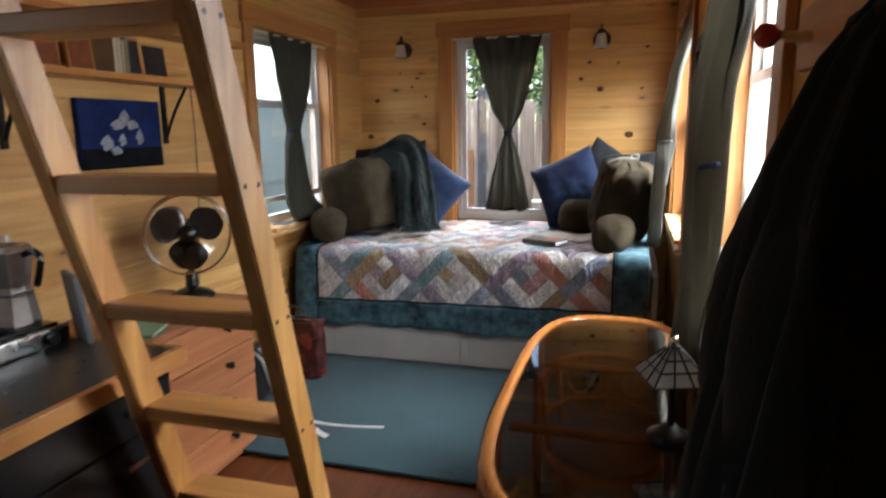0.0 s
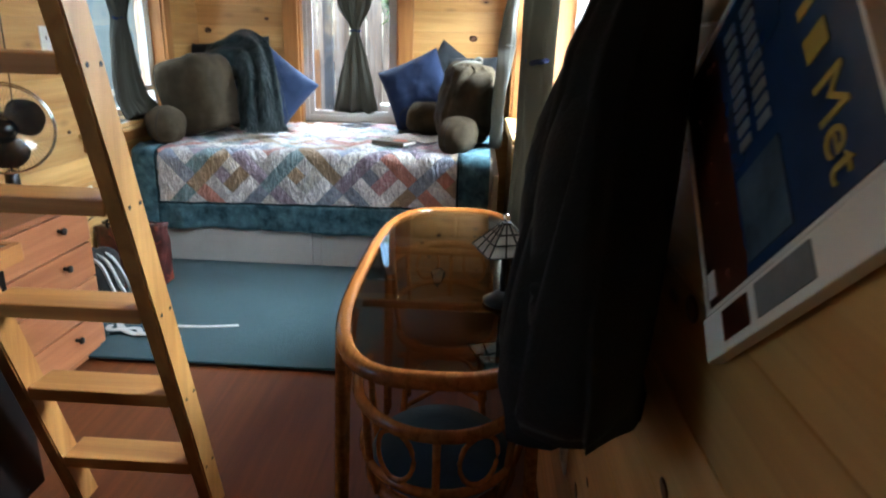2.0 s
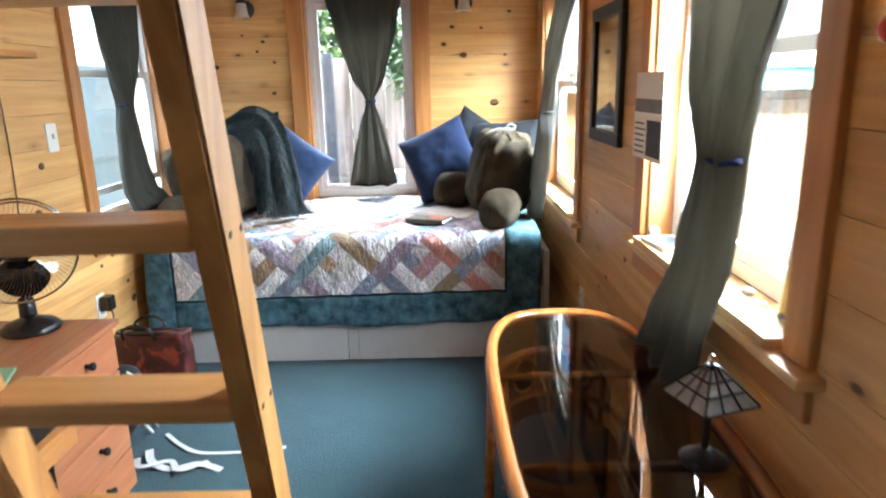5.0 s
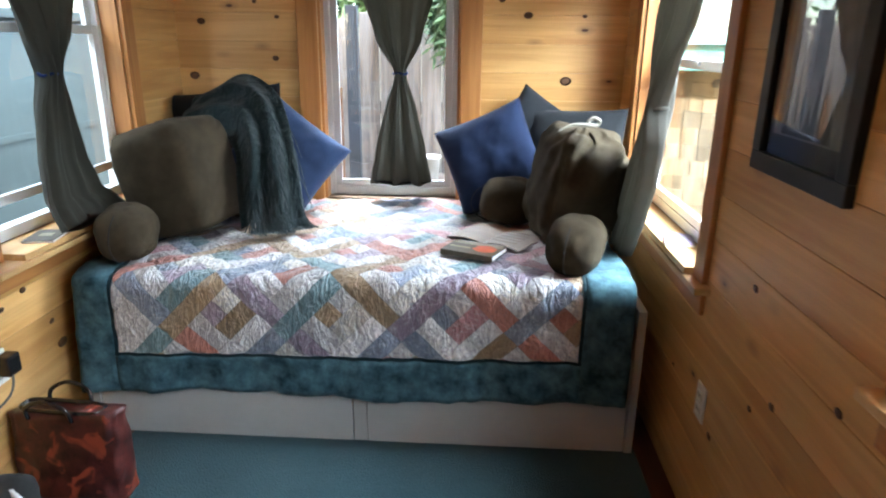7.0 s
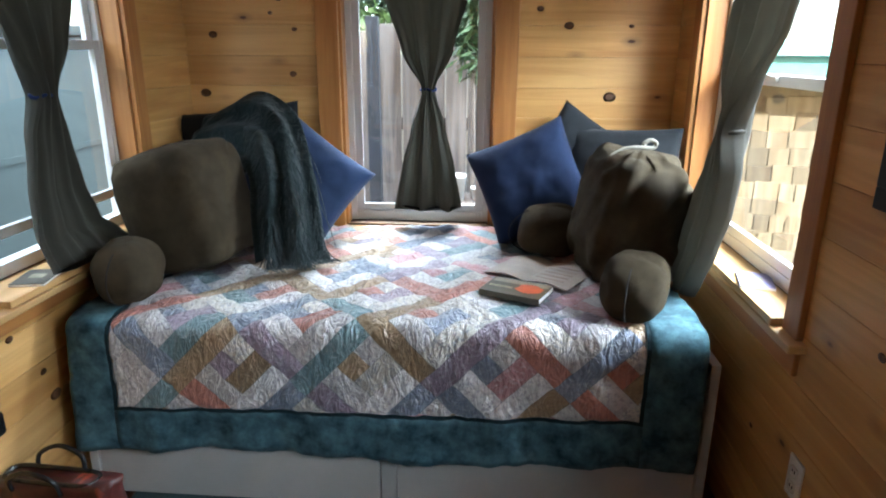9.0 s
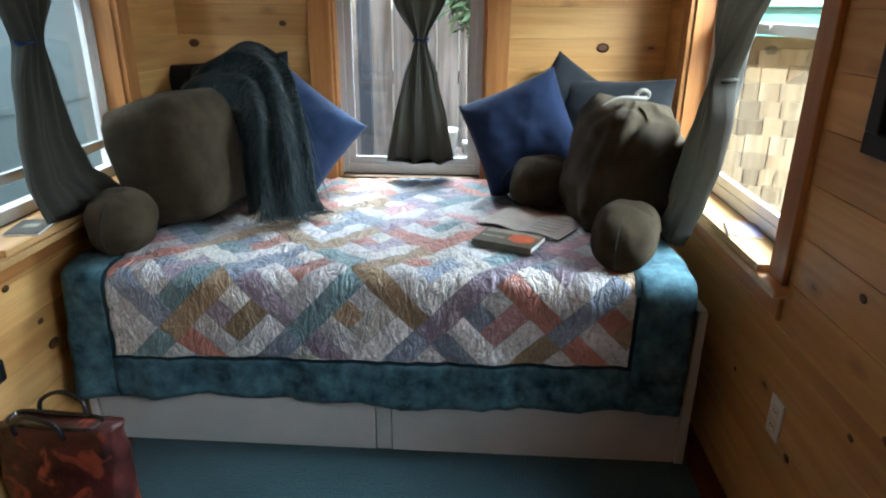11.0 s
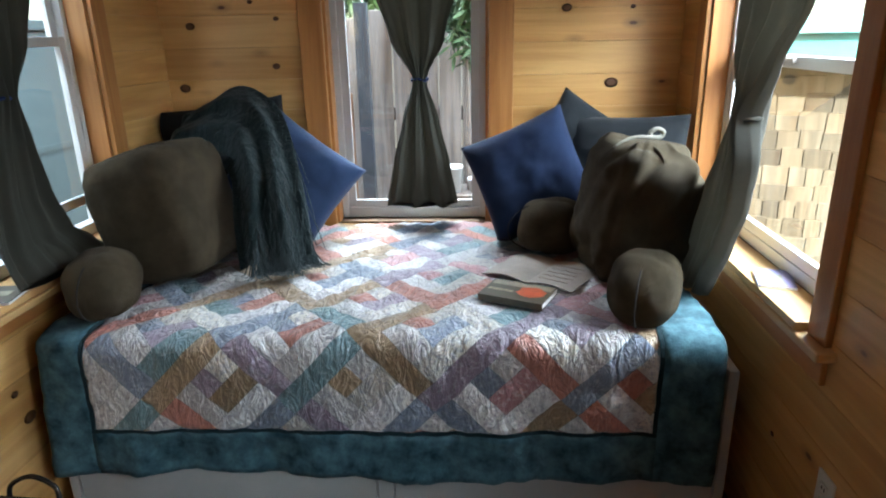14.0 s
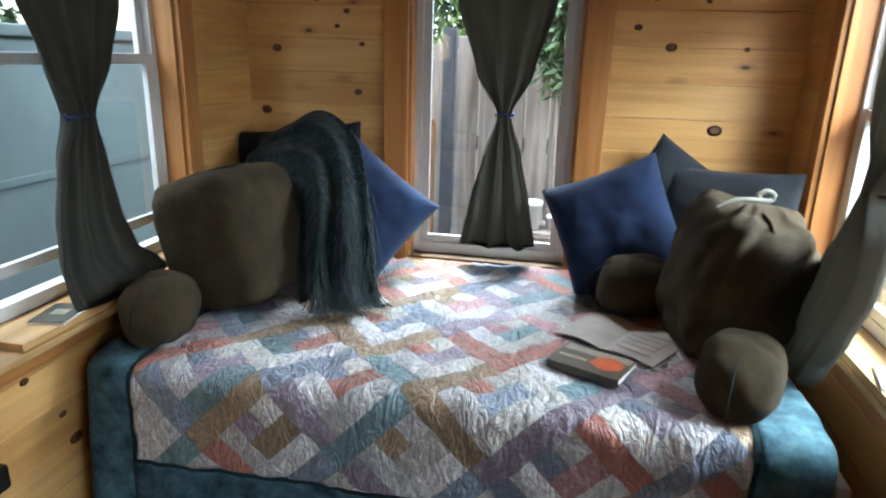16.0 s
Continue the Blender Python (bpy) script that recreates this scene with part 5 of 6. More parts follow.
# ---- kitchen end ----
KX = -0.275
CZ = 0.78
counter = thing("kitchen_cabinet", "black-fronted kitchen base unit under the worktop", "cabinet", at=(0, 0, 0))
part("body", boxed(XL + 0.003, KX - 0.03, Y0 + 0.03, 0.99, 0.08, CZ - 0.0355), BLACK_PLASTIC, counter)
part("plinth", boxed(XL + 0.003, KX - 0.08, Y0 + 0.03, 0.97, 0.0005, 0.0795), BLACK_PLASTIC, counter)
for a, b in ((-0.60, 0.118), (0.122, 0.988)):
    d = part("door", boxed(KX - 0.0295, KX - 0.008, a, b, 0.09, CZ - 0.18, 0.004), BLACK_PLASTIC, counter, "glossy black door")
    part("handle", tube([(KX - 0.008, b - 0.06, CZ - 0.23), (KX + 0.022, b - 0.06, CZ - 0.23), (KX + 0.022, b - 0.20, CZ - 0.23), (KX - 0.008, b - 0.20, CZ - 0.23)], 0.007, 8), CHROME, d)
    dr = part("drawer", boxed(KX - 0.0295, KX - 0.008, a, b, CZ - 0.174, CZ - 0.04, 0.004), BLACK_PLASTIC, counter, "glossy black drawer")
    part("handle", boxed(KX - 0.0075, KX + 0.006, b - 0.16, b - 0.05, CZ - 0.12, CZ - 0.095, 0.003), CHROME, dr)
worktop = thing("worktop", "dark laminate worktop with a wooden front edge", "worktop")
part("slab", boxed(XL + 0.002, KX - 0.0005, Y0 + 0.02, 1.005, CZ - 0.035, CZ, 0.002), COUNTER_TOP, worktop)
part("front_edge", boxed(KX, KX + 0.022, Y0 + 0.02, 1.027, CZ - 0.045, CZ + 0.002, 0.003), TRIM_Y, worktop)
part("end_edge", boxed(XL + 0.002, KX - 0.0005, 1.0055, 1.027, CZ - 0.045, CZ + 0.002, 0.003), TRIM_X, worktop)
STEEL = plain("brushed_steel", (0.55, 0.55, 0.54), 0.28, 1.0, spot=0.2, scale=20)
hob = thing("cooktop", "steel two-burner cooktop on the worktop", "cooktop", at=(-0.84, 0.825, CZ + 0.0005))
part("body", boxed(-0.26, 0.24, -0.16, 0.17, 0.0, 0.05, 0.008), STEEL, hob)
part("panel", boxed(-0.24, 0.22, -0.14, 0.15, 0.0505, 0.056, 0.002), BLACK_PLASTIC, hob)
for x in (-0.13, 0.10):
    part("burner", lathe([(0.01, 0.056), (0.075, 0.057), (0.08, 0.066), (0.06, 0.072), (0.01, 0.070)], 24, at=(x, 0, 0)), BLACK_METAL, hob, smooth=True)
for y in (-0.1, 0.1):
    part("knob", tube([(0.24, y, 0.025), (0.262, y, 0.025)], 0.018, 14), BLACK_PLASTIC, hob)
moka = thing("moka_pot", "aluminium stovetop coffee pot with a black handle", "coffee pot", at=(-0.69, 0.915, CZ + 0.0565))
ALU = plain("dull_aluminium", (0.55, 0.54, 0.52), 0.35, 1.0, spot=0.25, scale=14)
part("boiler", lathe([(0.01, 0.0), (0.055, 0.0), (0.058, 0.01), (0.046, 0.085), (0.048, 0.095)], 8), ALU, moka)
part("jug", lathe([(0.044, 0.0955), (0.042, 0.11), (0.058, 0.20), (0.058, 0.205)], 8), ALU, moka)
part("lid", lathe([(0.058, 0.2055), (0.05, 0.218), (0.012, 0.226), (0.008, 0.245), (0.002, 0.248)], 8), ALU, moka)
part("handle", tube(smooth_path([(0.05, 0, 0.195), (0.09, 0.0, 0.205), (0.105, 0.0, 0.18), (0.085, 0.0, 0.115)], 5), 0.009, 8), BLACK_PLASTIC, moka, "black handle", smooth=True)
bk = tagged(part("cutting_board", boxed(-0.06, 0.06, -0.008, 0.008, 0.0, 0.19, 0.004), plain("grey_board", (0.16, 0.17, 0.19), 0.5)), "grey board standing at the end of the worktop", "board")
bk.matrix_world = pose(-0.56, 1.0, CZ + 0.003, 6, 0, -30)

# ---- dresser with fan ----
DX, DY0, DY1, DZ = -0.645, 1.06, 1.935, 0.662
dresser = thing("dresser", "reddish wooden chest of drawers with dark round knobs", "dresser")
part("body", boxed(XL + 0.003, DX - 0.022, DY0, DY1, 0.03, DZ - 0.022, 0.003), CEDAR_Y, dresser)
part("top", boxed(XL + 0.003, DX + 0.012, DY0 - 0.012, DY1 + 0.012, DZ - 0.0215, DZ, 0.005), CEDAR_Y, dresser)
part("plinth", boxed(XL + 0.01, DX - 0.03, DY0 + 0.01, DY1 - 0.01, 0.0005, 0.0295), CEDAR_Y, dresser)
for r in range(4):
    z0, z1 = 0.042 + r * 0.149, 0.042 + r * 0.149 + 0.142
    d = part("drawer", boxed(DX - 0.0215, DX, DY0 + 0.012, DY1 - 0.012, z0, z1, 0.005), CEDAR_Y, dresser)
    for y in (DY0 + 0.2, DY1 - 0.2):
        k = part("knob", lathe([(0.008, 0.0), (0.007, 0.012), (0.014, 0.02), (0.013, 0.028), (0.004, 0.032)], 14), BLACK_METAL, d, smooth=True)
        k.matrix_basis = pose(DX, y, (z0 + z1) / 2 + 0.02, 0, 90, 0)
pad = tagged(part("notebook", boxed(-0.07, 0.07, -0.10, 0.10, 0.0, 0.012, 0.002), plain("pale_green_cover", (0.22, 0.36, 0.22), 0.6)), "pale green notebook lying on the dresser", "notebook")
pad.matrix_world = pose(-0.75, 1.42, DZ + 0.0005, 0, 0, 20)

fan = thing("desk_fan", "black desk fan with three blades and a thin chrome guard ring", "fan", at=(-0.87, 1.85, DZ), rz=38)
part("base", lathe([(0.02, 0.0), (0.085, 0.0), (0.09, 0.012), (0.07, 0.03), (0.03, 0.045), (0.02, 0.05)], 28), BLACK_PLASTIC, fan, smooth=True)
part("neck", tube(smooth_path([(0, 0.02, 0.03), (0, 0.03, 0.13), (0, 0.03, 0.24)], 4), [0.026, 0.026, 0.025, 0.024, 0.023, 0.022, 0.022, 0.022, 0.022], 12), BLACK_PLASTIC, fan, smooth=True)
m = part("motor", blob((0.052, 0.075, 0.052), 0.8, 24, 14, 0.0), BLACK_PLASTIC, fan, smooth=True)
m.matrix_basis = pose(0, 0.04, 0.275)
hubp = lathe([(0.004, 0.0), (0.022, 0.004), (0.034, 0.016), (0.038, 0.034), (0.038, 0.045)], 20)
h = part("hub", hubp, BLACK_PLASTIC, fan, smooth=True)
h.matrix_basis = pose(0, -0.085, 0.275, -90)
for k in range(3):
    def blade(u, v):
        r = 0.03 + 0.115 * v
        w = (0.03 + 0.045 * math.sin(math.pi * min(1, v * 0.95 + 0.05)) ** 0.8) * (1 if v < 0.98 else 0.8)
        s = (u - 0.5) * 2 * w
        return Vector((s, 0.35 * s, r * (1 - 0.06 * (s / 0.07) ** 2)))
    bm = grid_surface(blade, 10, 12)
    bmesh.ops.solidify(bm, geom=bm.faces[:], thickness=0.003)
    b = part("blade", bm, BLACK_PLASTIC, fan, smooth=True)
    b.matrix_basis = pose(0, -0.055, 0.275, 0, 120 * k + 62, 0)
for r, y in ((0.165, -0.05), (0.158, -0.075)):
    part("guard_ring", tube([(r * math.cos(k * math.tau / 40), y, 0.275 + r * math.sin(k * math.tau / 40)) for k in range(40)], 0.0035, 6, closed=True), CHROME, fan, "thin bright wire ring", smooth=True)
for k in range(3):
    a = k * math.tau / 3 + 0.5
    part("guard_stay", tube([(0.165 * math.cos(a), -0.05, 0.275 + 0.165 * math.sin(a)), (0.06 * math.cos(a), 0.03, 0.275 + 0.05 * math.sin(a))], 0.0025, 5), CHROME, fan)

_bm = bmesh.new()
for k in range(72):
    a = k * math.tau / 72
    tube([(0.163 * math.cos(a), -0.062, 0.275 + 0.163 * math.sin(a)), (0.11 * math.cos(a + 0.12), -0.098, 0.275 + 0.11 * math.sin(a + 0.12)), (0.045 * math.cos(a + 0.2), -0.106, 0.275 + 0.045 * math.sin(a + 0.2))], 0.0006, 3, _bm)
tagged(part("wire_mesh", _bm, CHROME, fan, "fine wire guard"), kind="stuff")

# ---- shelf with pictures ----
shelf = thing("wall_shelf", "long pine wall shelf on black iron brackets", "shelf")
part("plank", boxed(XL + 0.001, XL + 0.15, 0.95, 2.30, 1.535, 1.559, 0.003), TRIM_Y, shelf)
part("upper_plank", boxed(XL + 0.001, XL + 0.15, 0.95, 2.52, 1.735, 1.765, 0.003), TRIM_Y, shelf)
for y in (1.30, 2.07):
    br = part("bracket", boxed(XL + 0.001, XL + 0.012, y - 0.012, y + 0.012, 1.29, 1.5345, 0.002), BLACK_METAL, shelf, "black iron bracket")
    part("strut", tube(smooth_path([(XL + 0.012, y, 1.32), (XL + 0.06, y, 1.42), (XL + 0.13, y, 1.529)], 4), 0.007, 8), BLACK_METAL, br, smooth=True)
RUST = plain("rust_red_print", (0.26, 0.07, 0.025), 0.5, spot=0.5, scale=20)
DARKP = plain("dark_photo", (0.03, 0.028, 0.03), 0.35, spot=0.5, scale=25)
for y, w, h, mat, label in ((1.45, 0.12, 0.12, RUST, "rust-coloured picture card standing on the shelf"), (1.60, 0.12, 0.15, RUST, "rust-coloured framed picture standing on the shelf"), (1.86, 0.09, 0.15, DARKP, "small dark framed photograph on the shelf"), (1.98, 0.15, 0.14, DARKP, "wide dark framed photograph on the shelf")):
    t = thing("framed_photo", label, "picture", "pictures on the shelf", at=(XL + 0.05, y, 1.5595), rz=90)
    part("frame", boxed(-w / 2, w / 2, -0.012, 0.0, 0.0, h, 0.003, pose(0, 0, 0, -6)), TRIM_X, t)
    part("photo", boxed(-w / 2 + 0.012, w / 2 - 0.012, -0.0145, -0.0125, 0.012, h - 0.012, 0, pose(0, 0, 0, -6)), mat, t)
for k in range(4):
    b = tagged(part("book", boxed(0, 0.1, 0, 0.018, 0, 0.14 - 0.008 * (k % 3), 0.002), plain("cream_spine", (0.5 - 0.1 * k, 0.42 - 0.08 * k, 0.30 - 0.06 * k), 0.6)), "slim cream-spined book standing on the shelf", "book", "books on the shelf")
    b.matrix_world = pose(XL + 0.02, 1.69 + k * 0.0195, 1.5595)

DEEP = plain("midnight_blue_paint", (0.018, 0.034, 0.13), 0.8, spot=0.6, scale=7, spec=0.1)
PETAL = plain("pale_petal_paint", (0.40, 0.41, 0.46), 0.8, spot=0.6, scale=30, spec=0.1)
art = thing("canvas_print", "dark blue canvas picture of white blossoms", "picture", at=(XL, 1.80, 1.20), rz=90)
part("canvas", boxed(-0.215, 0.215, -0.028, -0.001, 0.0, 0.268, 0.004), DEEP, art)
part("shade", boxed(-0.2145, 0.2145, -0.0285, -0.0282, 0.0005, 0.08), plain("dark_lower_paint", (0.008, 0.009, 0.012), 0.8, spot=0.6, scale=12, spec=0.1), art)
for x, z, w, h in ((0.01, 0.195, 0.026, 0.035), (-0.03, 0.17, 0.032, 0.022), (0.05, 0.17, 0.032, 0.02), (-0.09, 0.10, 0.03, 0.032), (-0.01, 0.11, 0.018, 0.026), (0.085, 0.12, 0.018, 0.034), (-0.045, 0.07, 0.026, 0.018)):
    bm = bmesh.new()
    c = bm.verts.new((x, -0.0315, z))
    ring = [bm.verts.new((x + w * math.cos(k * math.tau / 14) * (1 + 0.25 * math.sin(k * 3)), -0.0292, z + h * math.sin(k * math.tau / 14) * (0.9 + 0.2 * math.cos(k * 2)))) for k in range(14)]
    for k in range(14):
        bm.faces.new((c, ring[k], ring[(k + 1) % 14]))
    part("petal", bm, PETAL, art, smooth=True)
cw = thing("lamp_cord", "thin brown cord hanging down the pine wall", "cord")
part("cord", tube(smooth_path([(XL + 0.006, 2.26, 1.565), (XL + 0.006, 2.27, 1.3), (XL + 0.006, 2.255, 1.0), (XL + 0.01, 2.2, 0.6), (XL + 0.02, 2.1, 0.01)], 5), 0.003, 5), plain("brown_cord", (0.12, 0.07, 0.03), 0.5), cw)

# ---- bag and ribbon on the carpet ----
MAROON = plain("maroon_vinyl_print", (0.095, 0.017, 0.014), 0.45, spot=0.88, scale=14, bumps=0.2, bump_scale=14)
STRAP = plain("pale_webbing", (0.55, 0.55, 0.53), 0.7, bumps=0.3)
_t = MAROON.node_tree
_n = node(_t, "TexNoise", Scale=11.0, Detail=2.0, Distortion=1.0)
_t.links.new(coords(_t), _n.inputs["Vector"])
_b = _t.nodes["Principled BSDF"].inputs["Base Color"]
_t.links.new(mix(_t, "MIX", ramp(_t, _n.outputs[0], [(0.56, (0, 0, 0)), (0.66, (1, 1, 1))]), _b.links[0].from_socket, (0.24, 0.045, 0.022)), _b)
bag = thing("tote_bag", "maroon printed tote bag with handles on the carpet", "bag", at=(-0.905, 2.69, 0.0125), rz=-4)


def sack(u, v):
    a = u * math.tau
    w, d = 0.185 + 0.012 * v, 0.075 * (1 - 0.45 * v)
    n = 0.012 * noise.noise((math.cos(a) * 3, math.sin(a) * 3, v * 4))
    return Vector(((w + n) * sgn_pow(math.cos(a), 0.45), (d + n) * sgn_pow(math.sin(a), 0.5), 0.305 * v + 0.02 * v * math.cos(a)))


part("body", grid_surface(sack, 44, 16, wrap_u=True, caps=True), MAROON, bag, smooth=True)
for y in (-0.05, 0.05):
    part("handle", tube(smooth_path([(-0.10, y, 0.29), (-0.095, y * 1.2, 0.335), (-0.03, y * 1.3, 0.365), (0.04, y * 1.2, 0.34), (0.05, y, 0.29)], 6), 0.007, 8), BLACK_PLASTIC, bag, smooth=True)
part("lining", tube([(0.14 * sgn_pow(math.cos(k * math.tau / 24), 0.45) - 0.01, 0.035 * sgn_pow(math.sin(k * math.tau / 24), 0.5), 0.312) for k in range(24)], 0.007, 6, closed=True), BLACK_PLASTIC, bag)
pack = thing("backpack", "dark bag with pale straps beside the dresser", "bag", at=(-0.93, 2.30, 0.0125))
part("body", blob((0.13, 0.15, 0.14), 0.6, 30, 18, 0.02, 3.0), COAT, pack, smooth=True)
pack.children[0].location.z = 0.145
for k in range(3):
    part("strap", tube(smooth_path([(0.06, -0.05 + 0.05 * k, 0.27), (0.13, -0.08 + 0.05 * k, 0.24), (0.155, -0.06 + 0.06 * k, 0.12), (0.17, 0.0 + 0.05 * k, 0.01)], 5), 0.008, 6), STRAP, pack, smooth=True)
rib = thing("ribbon", "pale grey strap lying loose on the carpet", "strap")


def flat_band(points, w, mat, parent, name="band"):
    pts = smooth_path(points, 6)
    bm = bmesh.new()
    rows = []
    for i, p in enumerate(pts):
        d = (pts[min(i + 1, len(pts) - 1)] - pts[max(i - 1, 0)]).normalized()
        s = Vector((-d.y, d.x, 0)).normalized() * w / 2
        rows.append([bm.verts.new(p - s), bm.verts.new(p + s), bm.verts.new(p + s + Vector((0, 0, 0.003))), bm.verts.new(p - s + Vector((0, 0, 0.003)))])
    for a, b in zip(rows, rows[1:]):
        for k in range(4):
            bm.faces.new((a[k], a[(k + 1) % 4], b[(k + 1) % 4], b[k]))
    bm.faces.new(rows[0][::-1]), bm.faces.new(rows[-1])
    return part(name, bm, mat, parent)


flat_band([(-0.70, 2.30, 0.013), (-0.60, 2.20, 0.020), (-0.50, 2.15, 0.013), (-0.33, 2.15, 0.013), (-0.17, 2.18, 0.013)], 0.018, STRAP, rib)
flat_band([(-0.72, 2.18, 0.013), (-0.66, 2.07, 0.030), (-0.58, 2.04, 0.014), (-0.48, 2.06, 0.022), (-0.38, 2.03, 0.013)], 0.03, STRAP, rib)
flat_band([(-0.74, 2.12, 0.013), (-0.68, 2.02, 0.040), (-0.60, 2.09, 0.018), (-0.53, 2.01, 0.030), (-0.45, 2.09, 0.013)], 0.024, STRAP, rib)

# ---- book, paper and small things on bed and sills ----
COVER = plain("olive_book_cover", (0.085, 0.068, 0.040), 0.4, spot=0.5, scale=18)
ORANGE = plain("orange_print", (0.55, 0.09, 0.02), 0.4, spot=0.4, scale=30)
QZ = QTOP + 0.028
bookm = pose(0.405, 3.285, QZ, 0, 0, -24)
book = thing("paperback_book", "olive paperback with an orange cover picture on the quilt", "book")
book.matrix_world = bookm
part("page_block", boxed(-0.105, 0.105, -0.07, 0.07, 0.003, 0.020, 0.001), PAPER, book)
part("cover", boxed(-0.107, 0.107, -0.072, 0.072, 0.0203, 0.0225, 0.0005), COVER, book)
part("back_cover", boxed(-0.107, 0.107, -0.072, 0.072, 0.0, 0.0027, 0.0005), COVER, book)
part("spine", boxed(-0.107, 0.107, -0.075, -0.0722, 0.0, 0.0225, 0.0005), COVER, book)
bm = bmesh.new()
c = bm.verts.new((0.045, 0.0, 0.0245))
ring = [bm.verts.new((0.045 + 0.045 * math.cos(k * math.tau / 18) * (1 + 0.15 * math.sin(2 * k)), 0.0 + 0.042 * math.sin(k * math.tau / 18), 0.0232)) for k in range(18)]
for k in range(18):
    bm.faces.new((c, ring[k], ring[(k + 1) % 18]))
part("cover_picture", bm, ORANGE, book, "orange picture")
part("cover_field", boxed(-0.100, 0.100, 0.028, 0.066, 0.0226, 0.0230), plain("hazy_sky_print", (0.30, 0.26, 0.19), 0.4, spot=0.4, scale=25), book, "pale sky of the cover picture")
part("cover_title", boxed(-0.095, -0.01, -0.022, -0.006, 0.0226, 0.0230), plain("cream_lettering", (0.42, 0.36, 0.24), 0.5, spot=0.7, scale=90), book, "unreadable cream title")
sheet = thing("open_magazine", "pale open magazine lying under the paperback", "magazine")
sheet.matrix_world = pose(0.50, 3.52, QZ - 0.006, 0, 0, -32)
PALEP = plain("pale_page", (0.50, 0.43, 0.37), 0.5, spot=0.3, scale=10)
FAINT = plain("faint_print", (0.42, 0.35, 0.30), 0.6)
part("page", grid_surface(lambda u, v: Vector(((u - 1) * 0.17, (v - 0.5) * 0.25, 0.006 + 0.012 * math.sin(math.pi * u))), 10, 6), PALEP, sheet)
part("page", grid_surface(lambda u, v: Vector((u * 0.17, (v - 0.5) * 0.25, 0.006 + 0.012 * math.sin(math.pi * u))), 10, 6), PALEP, sheet)
for p in sheet.children:
    bm = bmesh.new()
    bm.from_mesh(p.data)
    bmesh.ops.solidify(bm, geom=bm.faces[:], thickness=0.003)
    bm.to_mesh(p.data)
    bm.free()
for k in range(5):
    part("text_bar", boxed(0.03, 0.14, -0.09 + k * 0.035, -0.078 + k * 0.035, 0.0195, 0.0203), FAINT, sheet)


PALE_LABEL = plain("pale_olive_label", (0.36, 0.34, 0.24), 0.6, spot=0.4, scale=40)


def booklet(m, label, mats):
    t = thing("booklet", label, "booklet", "booklets on the sills")
    t.matrix_world = m
    part("page_block", boxed(-0.05, 0.05, -0.07, 0.07, 0.0, 0.007, 0.001), PAPER, t)
    part("cover", boxed(-0.05, 0.05, -0.07, 0.07, 0.0073, 0.0088), mats, t)
    part("cover_label", boxed(-0.022, 0.022, -0.015, 0.025, 0.009, 0.0096), PALE_LABEL, t)


booklet(pose(XL + 0.03, 3.00, LEFT_WIN[2] + 0.0025, 0, 0, 12), "small olive booklet on the window ledge", COVER)
booklet(pose(XR + 0.02, 3.17, FAR_WIN[2] + 0.0025, 0, 0, -14), "small white and violet booklet on the sunny sill", plain("violet_cover", (0.30, 0.27, 0.45), 0.4))

# ---- knots in the pine boards ----
KNOT_DISC = mesh_of(lathe([(0.004, -0.001), (0.9, -0.001), (1.0, 0.0), (0.6, 0.0012), (0.01, 0.0014)], 16), "knot", True)
KNOT_DISC.materials.append(KNOT_M)


def knot(core, x, y, z, a, b, rx, ry):
    ob = new("knot", KNOT_DISC)
    ob.matrix_world = pose(x, y, z, rx, ry, 0) @ Matrix.Diagonal((a, b, 0.6, 1))
    ob.parent = core
    return ob


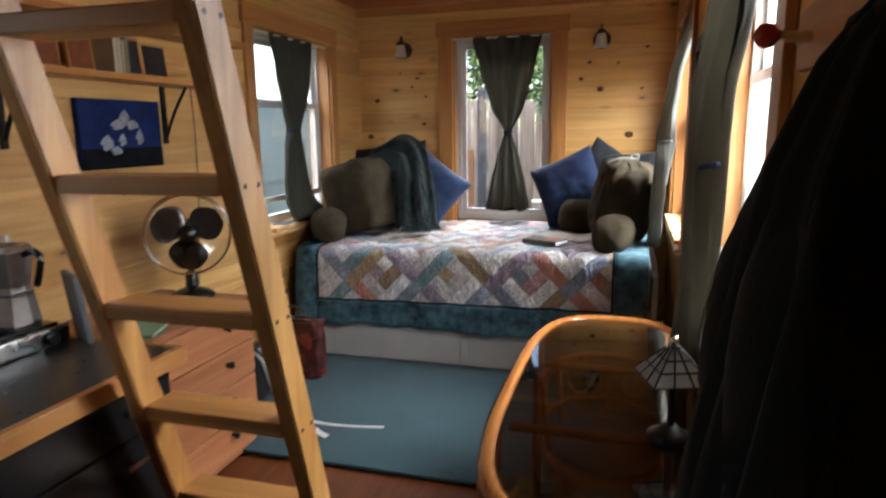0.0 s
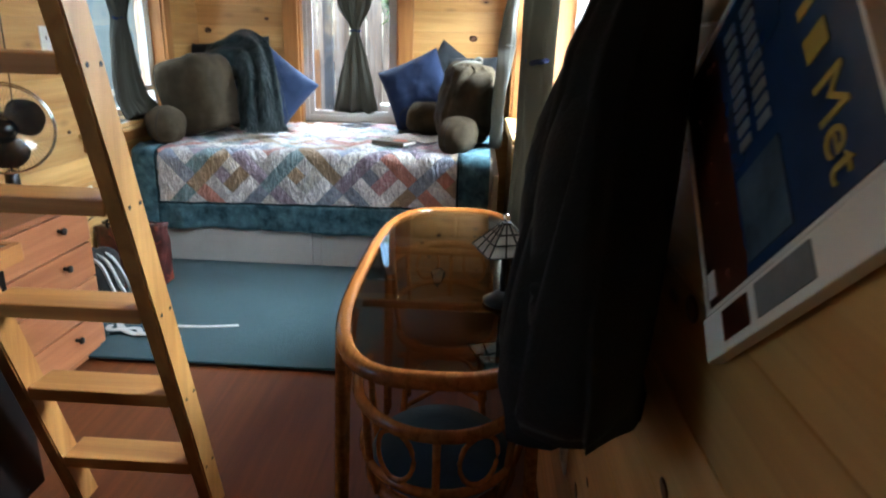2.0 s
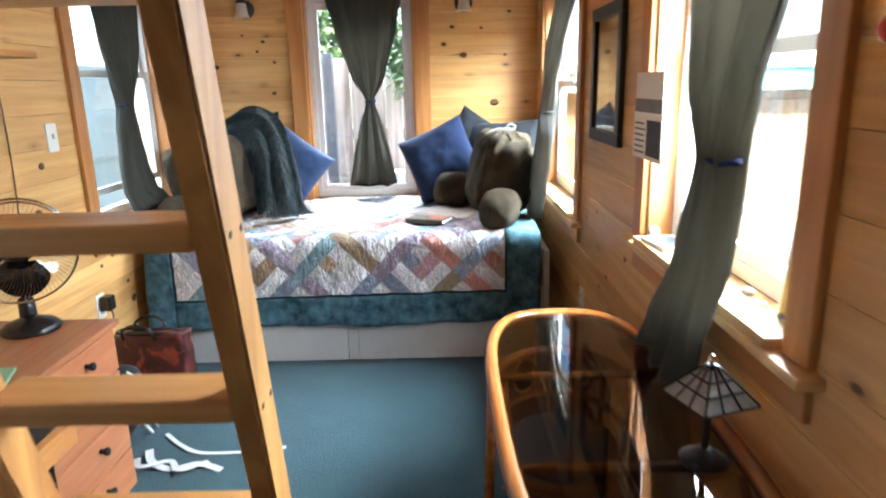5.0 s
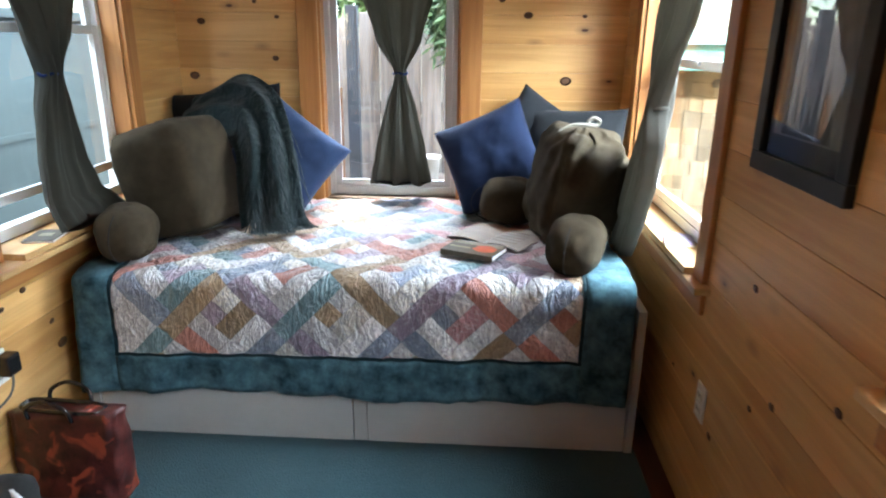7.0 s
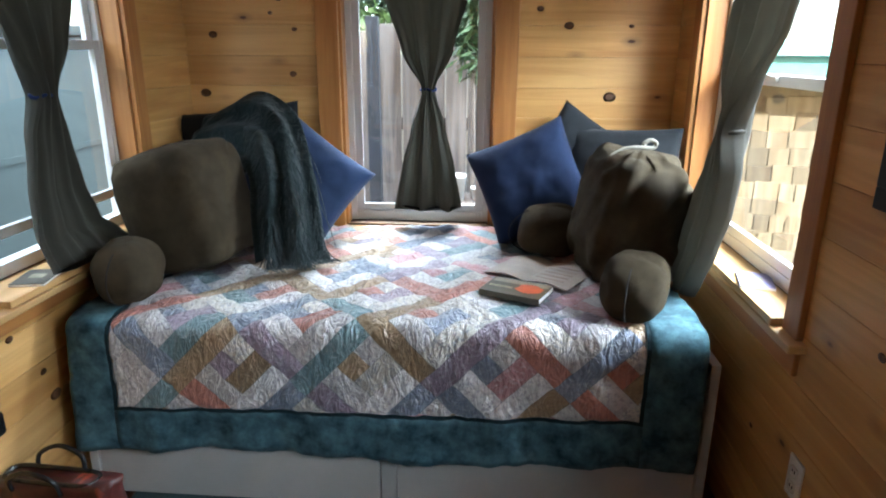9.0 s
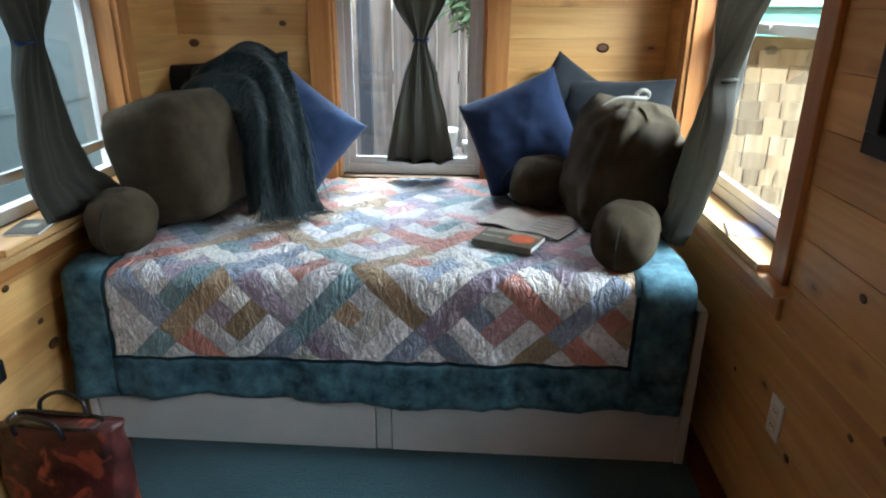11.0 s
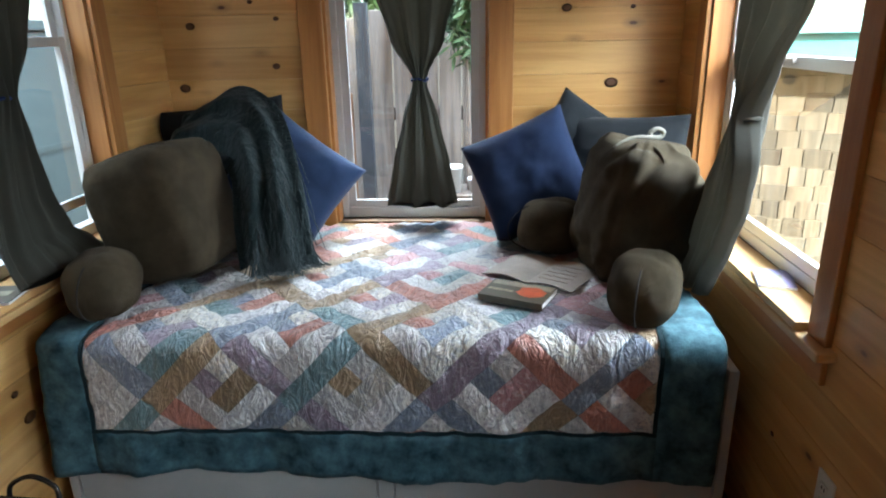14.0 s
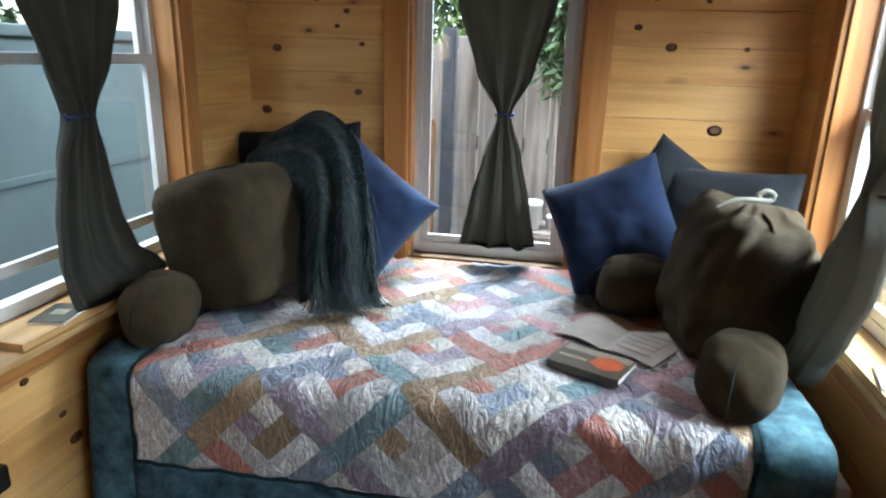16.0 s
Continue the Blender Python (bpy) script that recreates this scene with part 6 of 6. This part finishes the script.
KNOTS_BACK = ((-1.048, 1.292, 0.022), (-0.622, 1.381, 0.015), (-0.604, 1.578, 0.011), (-0.988, 1.554, 0.018), (0.833, 1.290, 0.025), (0.634, 1.596, 0.019), (0.905, 1.594, 0.010), (0.56, 1.773, 0.013), (0.505, 1.666, 0.014), (0.749, 1.763, 0.010), (-0.712, 1.648, 0.010), (-0.67, 1.708, 0.012), (-0.80, 1.75, 0.008), (0.93, 1.86, 0.011))
for x, z, r in KNOTS_BACK:
    knot(wall_back, x, Y1, z, r * 1.15, r * 0.85, 90, 0)
KNOTS_RIGHT = ((0.613, 0.596, 0.013), (0.563, 0.523, 0.010), (0.652, 0.432, 0.016), (0.843, 0.513, 0.009), (0.19, 1.04, 0.017), (0.234, 0.642, 0.013), (0.184, 0.813, 0.014), (0.472, 0.399, 0.008), (0.408, 0.400, 0.009), (2.295, 0.662, 0.012), (2.40, 0.593, 0.010), (2.614, 0.367, 0.013), (2.996, 0.403, 0.009), (2.477, 0.889, 0.012), (2.05, 0.80, 0.012), (1.95, 0.52, 0.010), (1.60, 0.70, 0.013))
for y, z, r in KNOTS_RIGHT:
    knot(wall_right, XR, y, z, r * 0.85, r * 1.25, 0, -90)
KNOTS_LEFT = ((2.877, 0.652, 0.013), (3.023, 0.387, 0.022), (2.987, 0.488, 0.012), (2.768, 0.625, 0.010), (2.45, 1.13, 0.016), (2.38, 0.95, 0.018), (1.80, 1.10, 0.016), (2.62, 0.80, 0.012), (2.1, 0.98, 0.014), (1.55, 1.02, 0.015))
for y, z, r in KNOTS_LEFT:
    knot(wall_left, XL, y, z, r * 0.85, r * 1.25, 0, 90)
# ---- wall boards ----
clad(wall_back, "x", Y1, 1, XL, XR, [BACK_WIN], PINE_X)
clad(wall_front, "x", Y0, -1, XL, XR, [], PINE_X)
clad(wall_left, "y", XL, -1, Y0, Y1, [LEFT_WIN, UNSEEN_WIN], PINE_Y)
clad(wall_right, "y", XR, 1, Y0, Y1, [FAR_WIN, NEAR_WIN], PINE_Y)
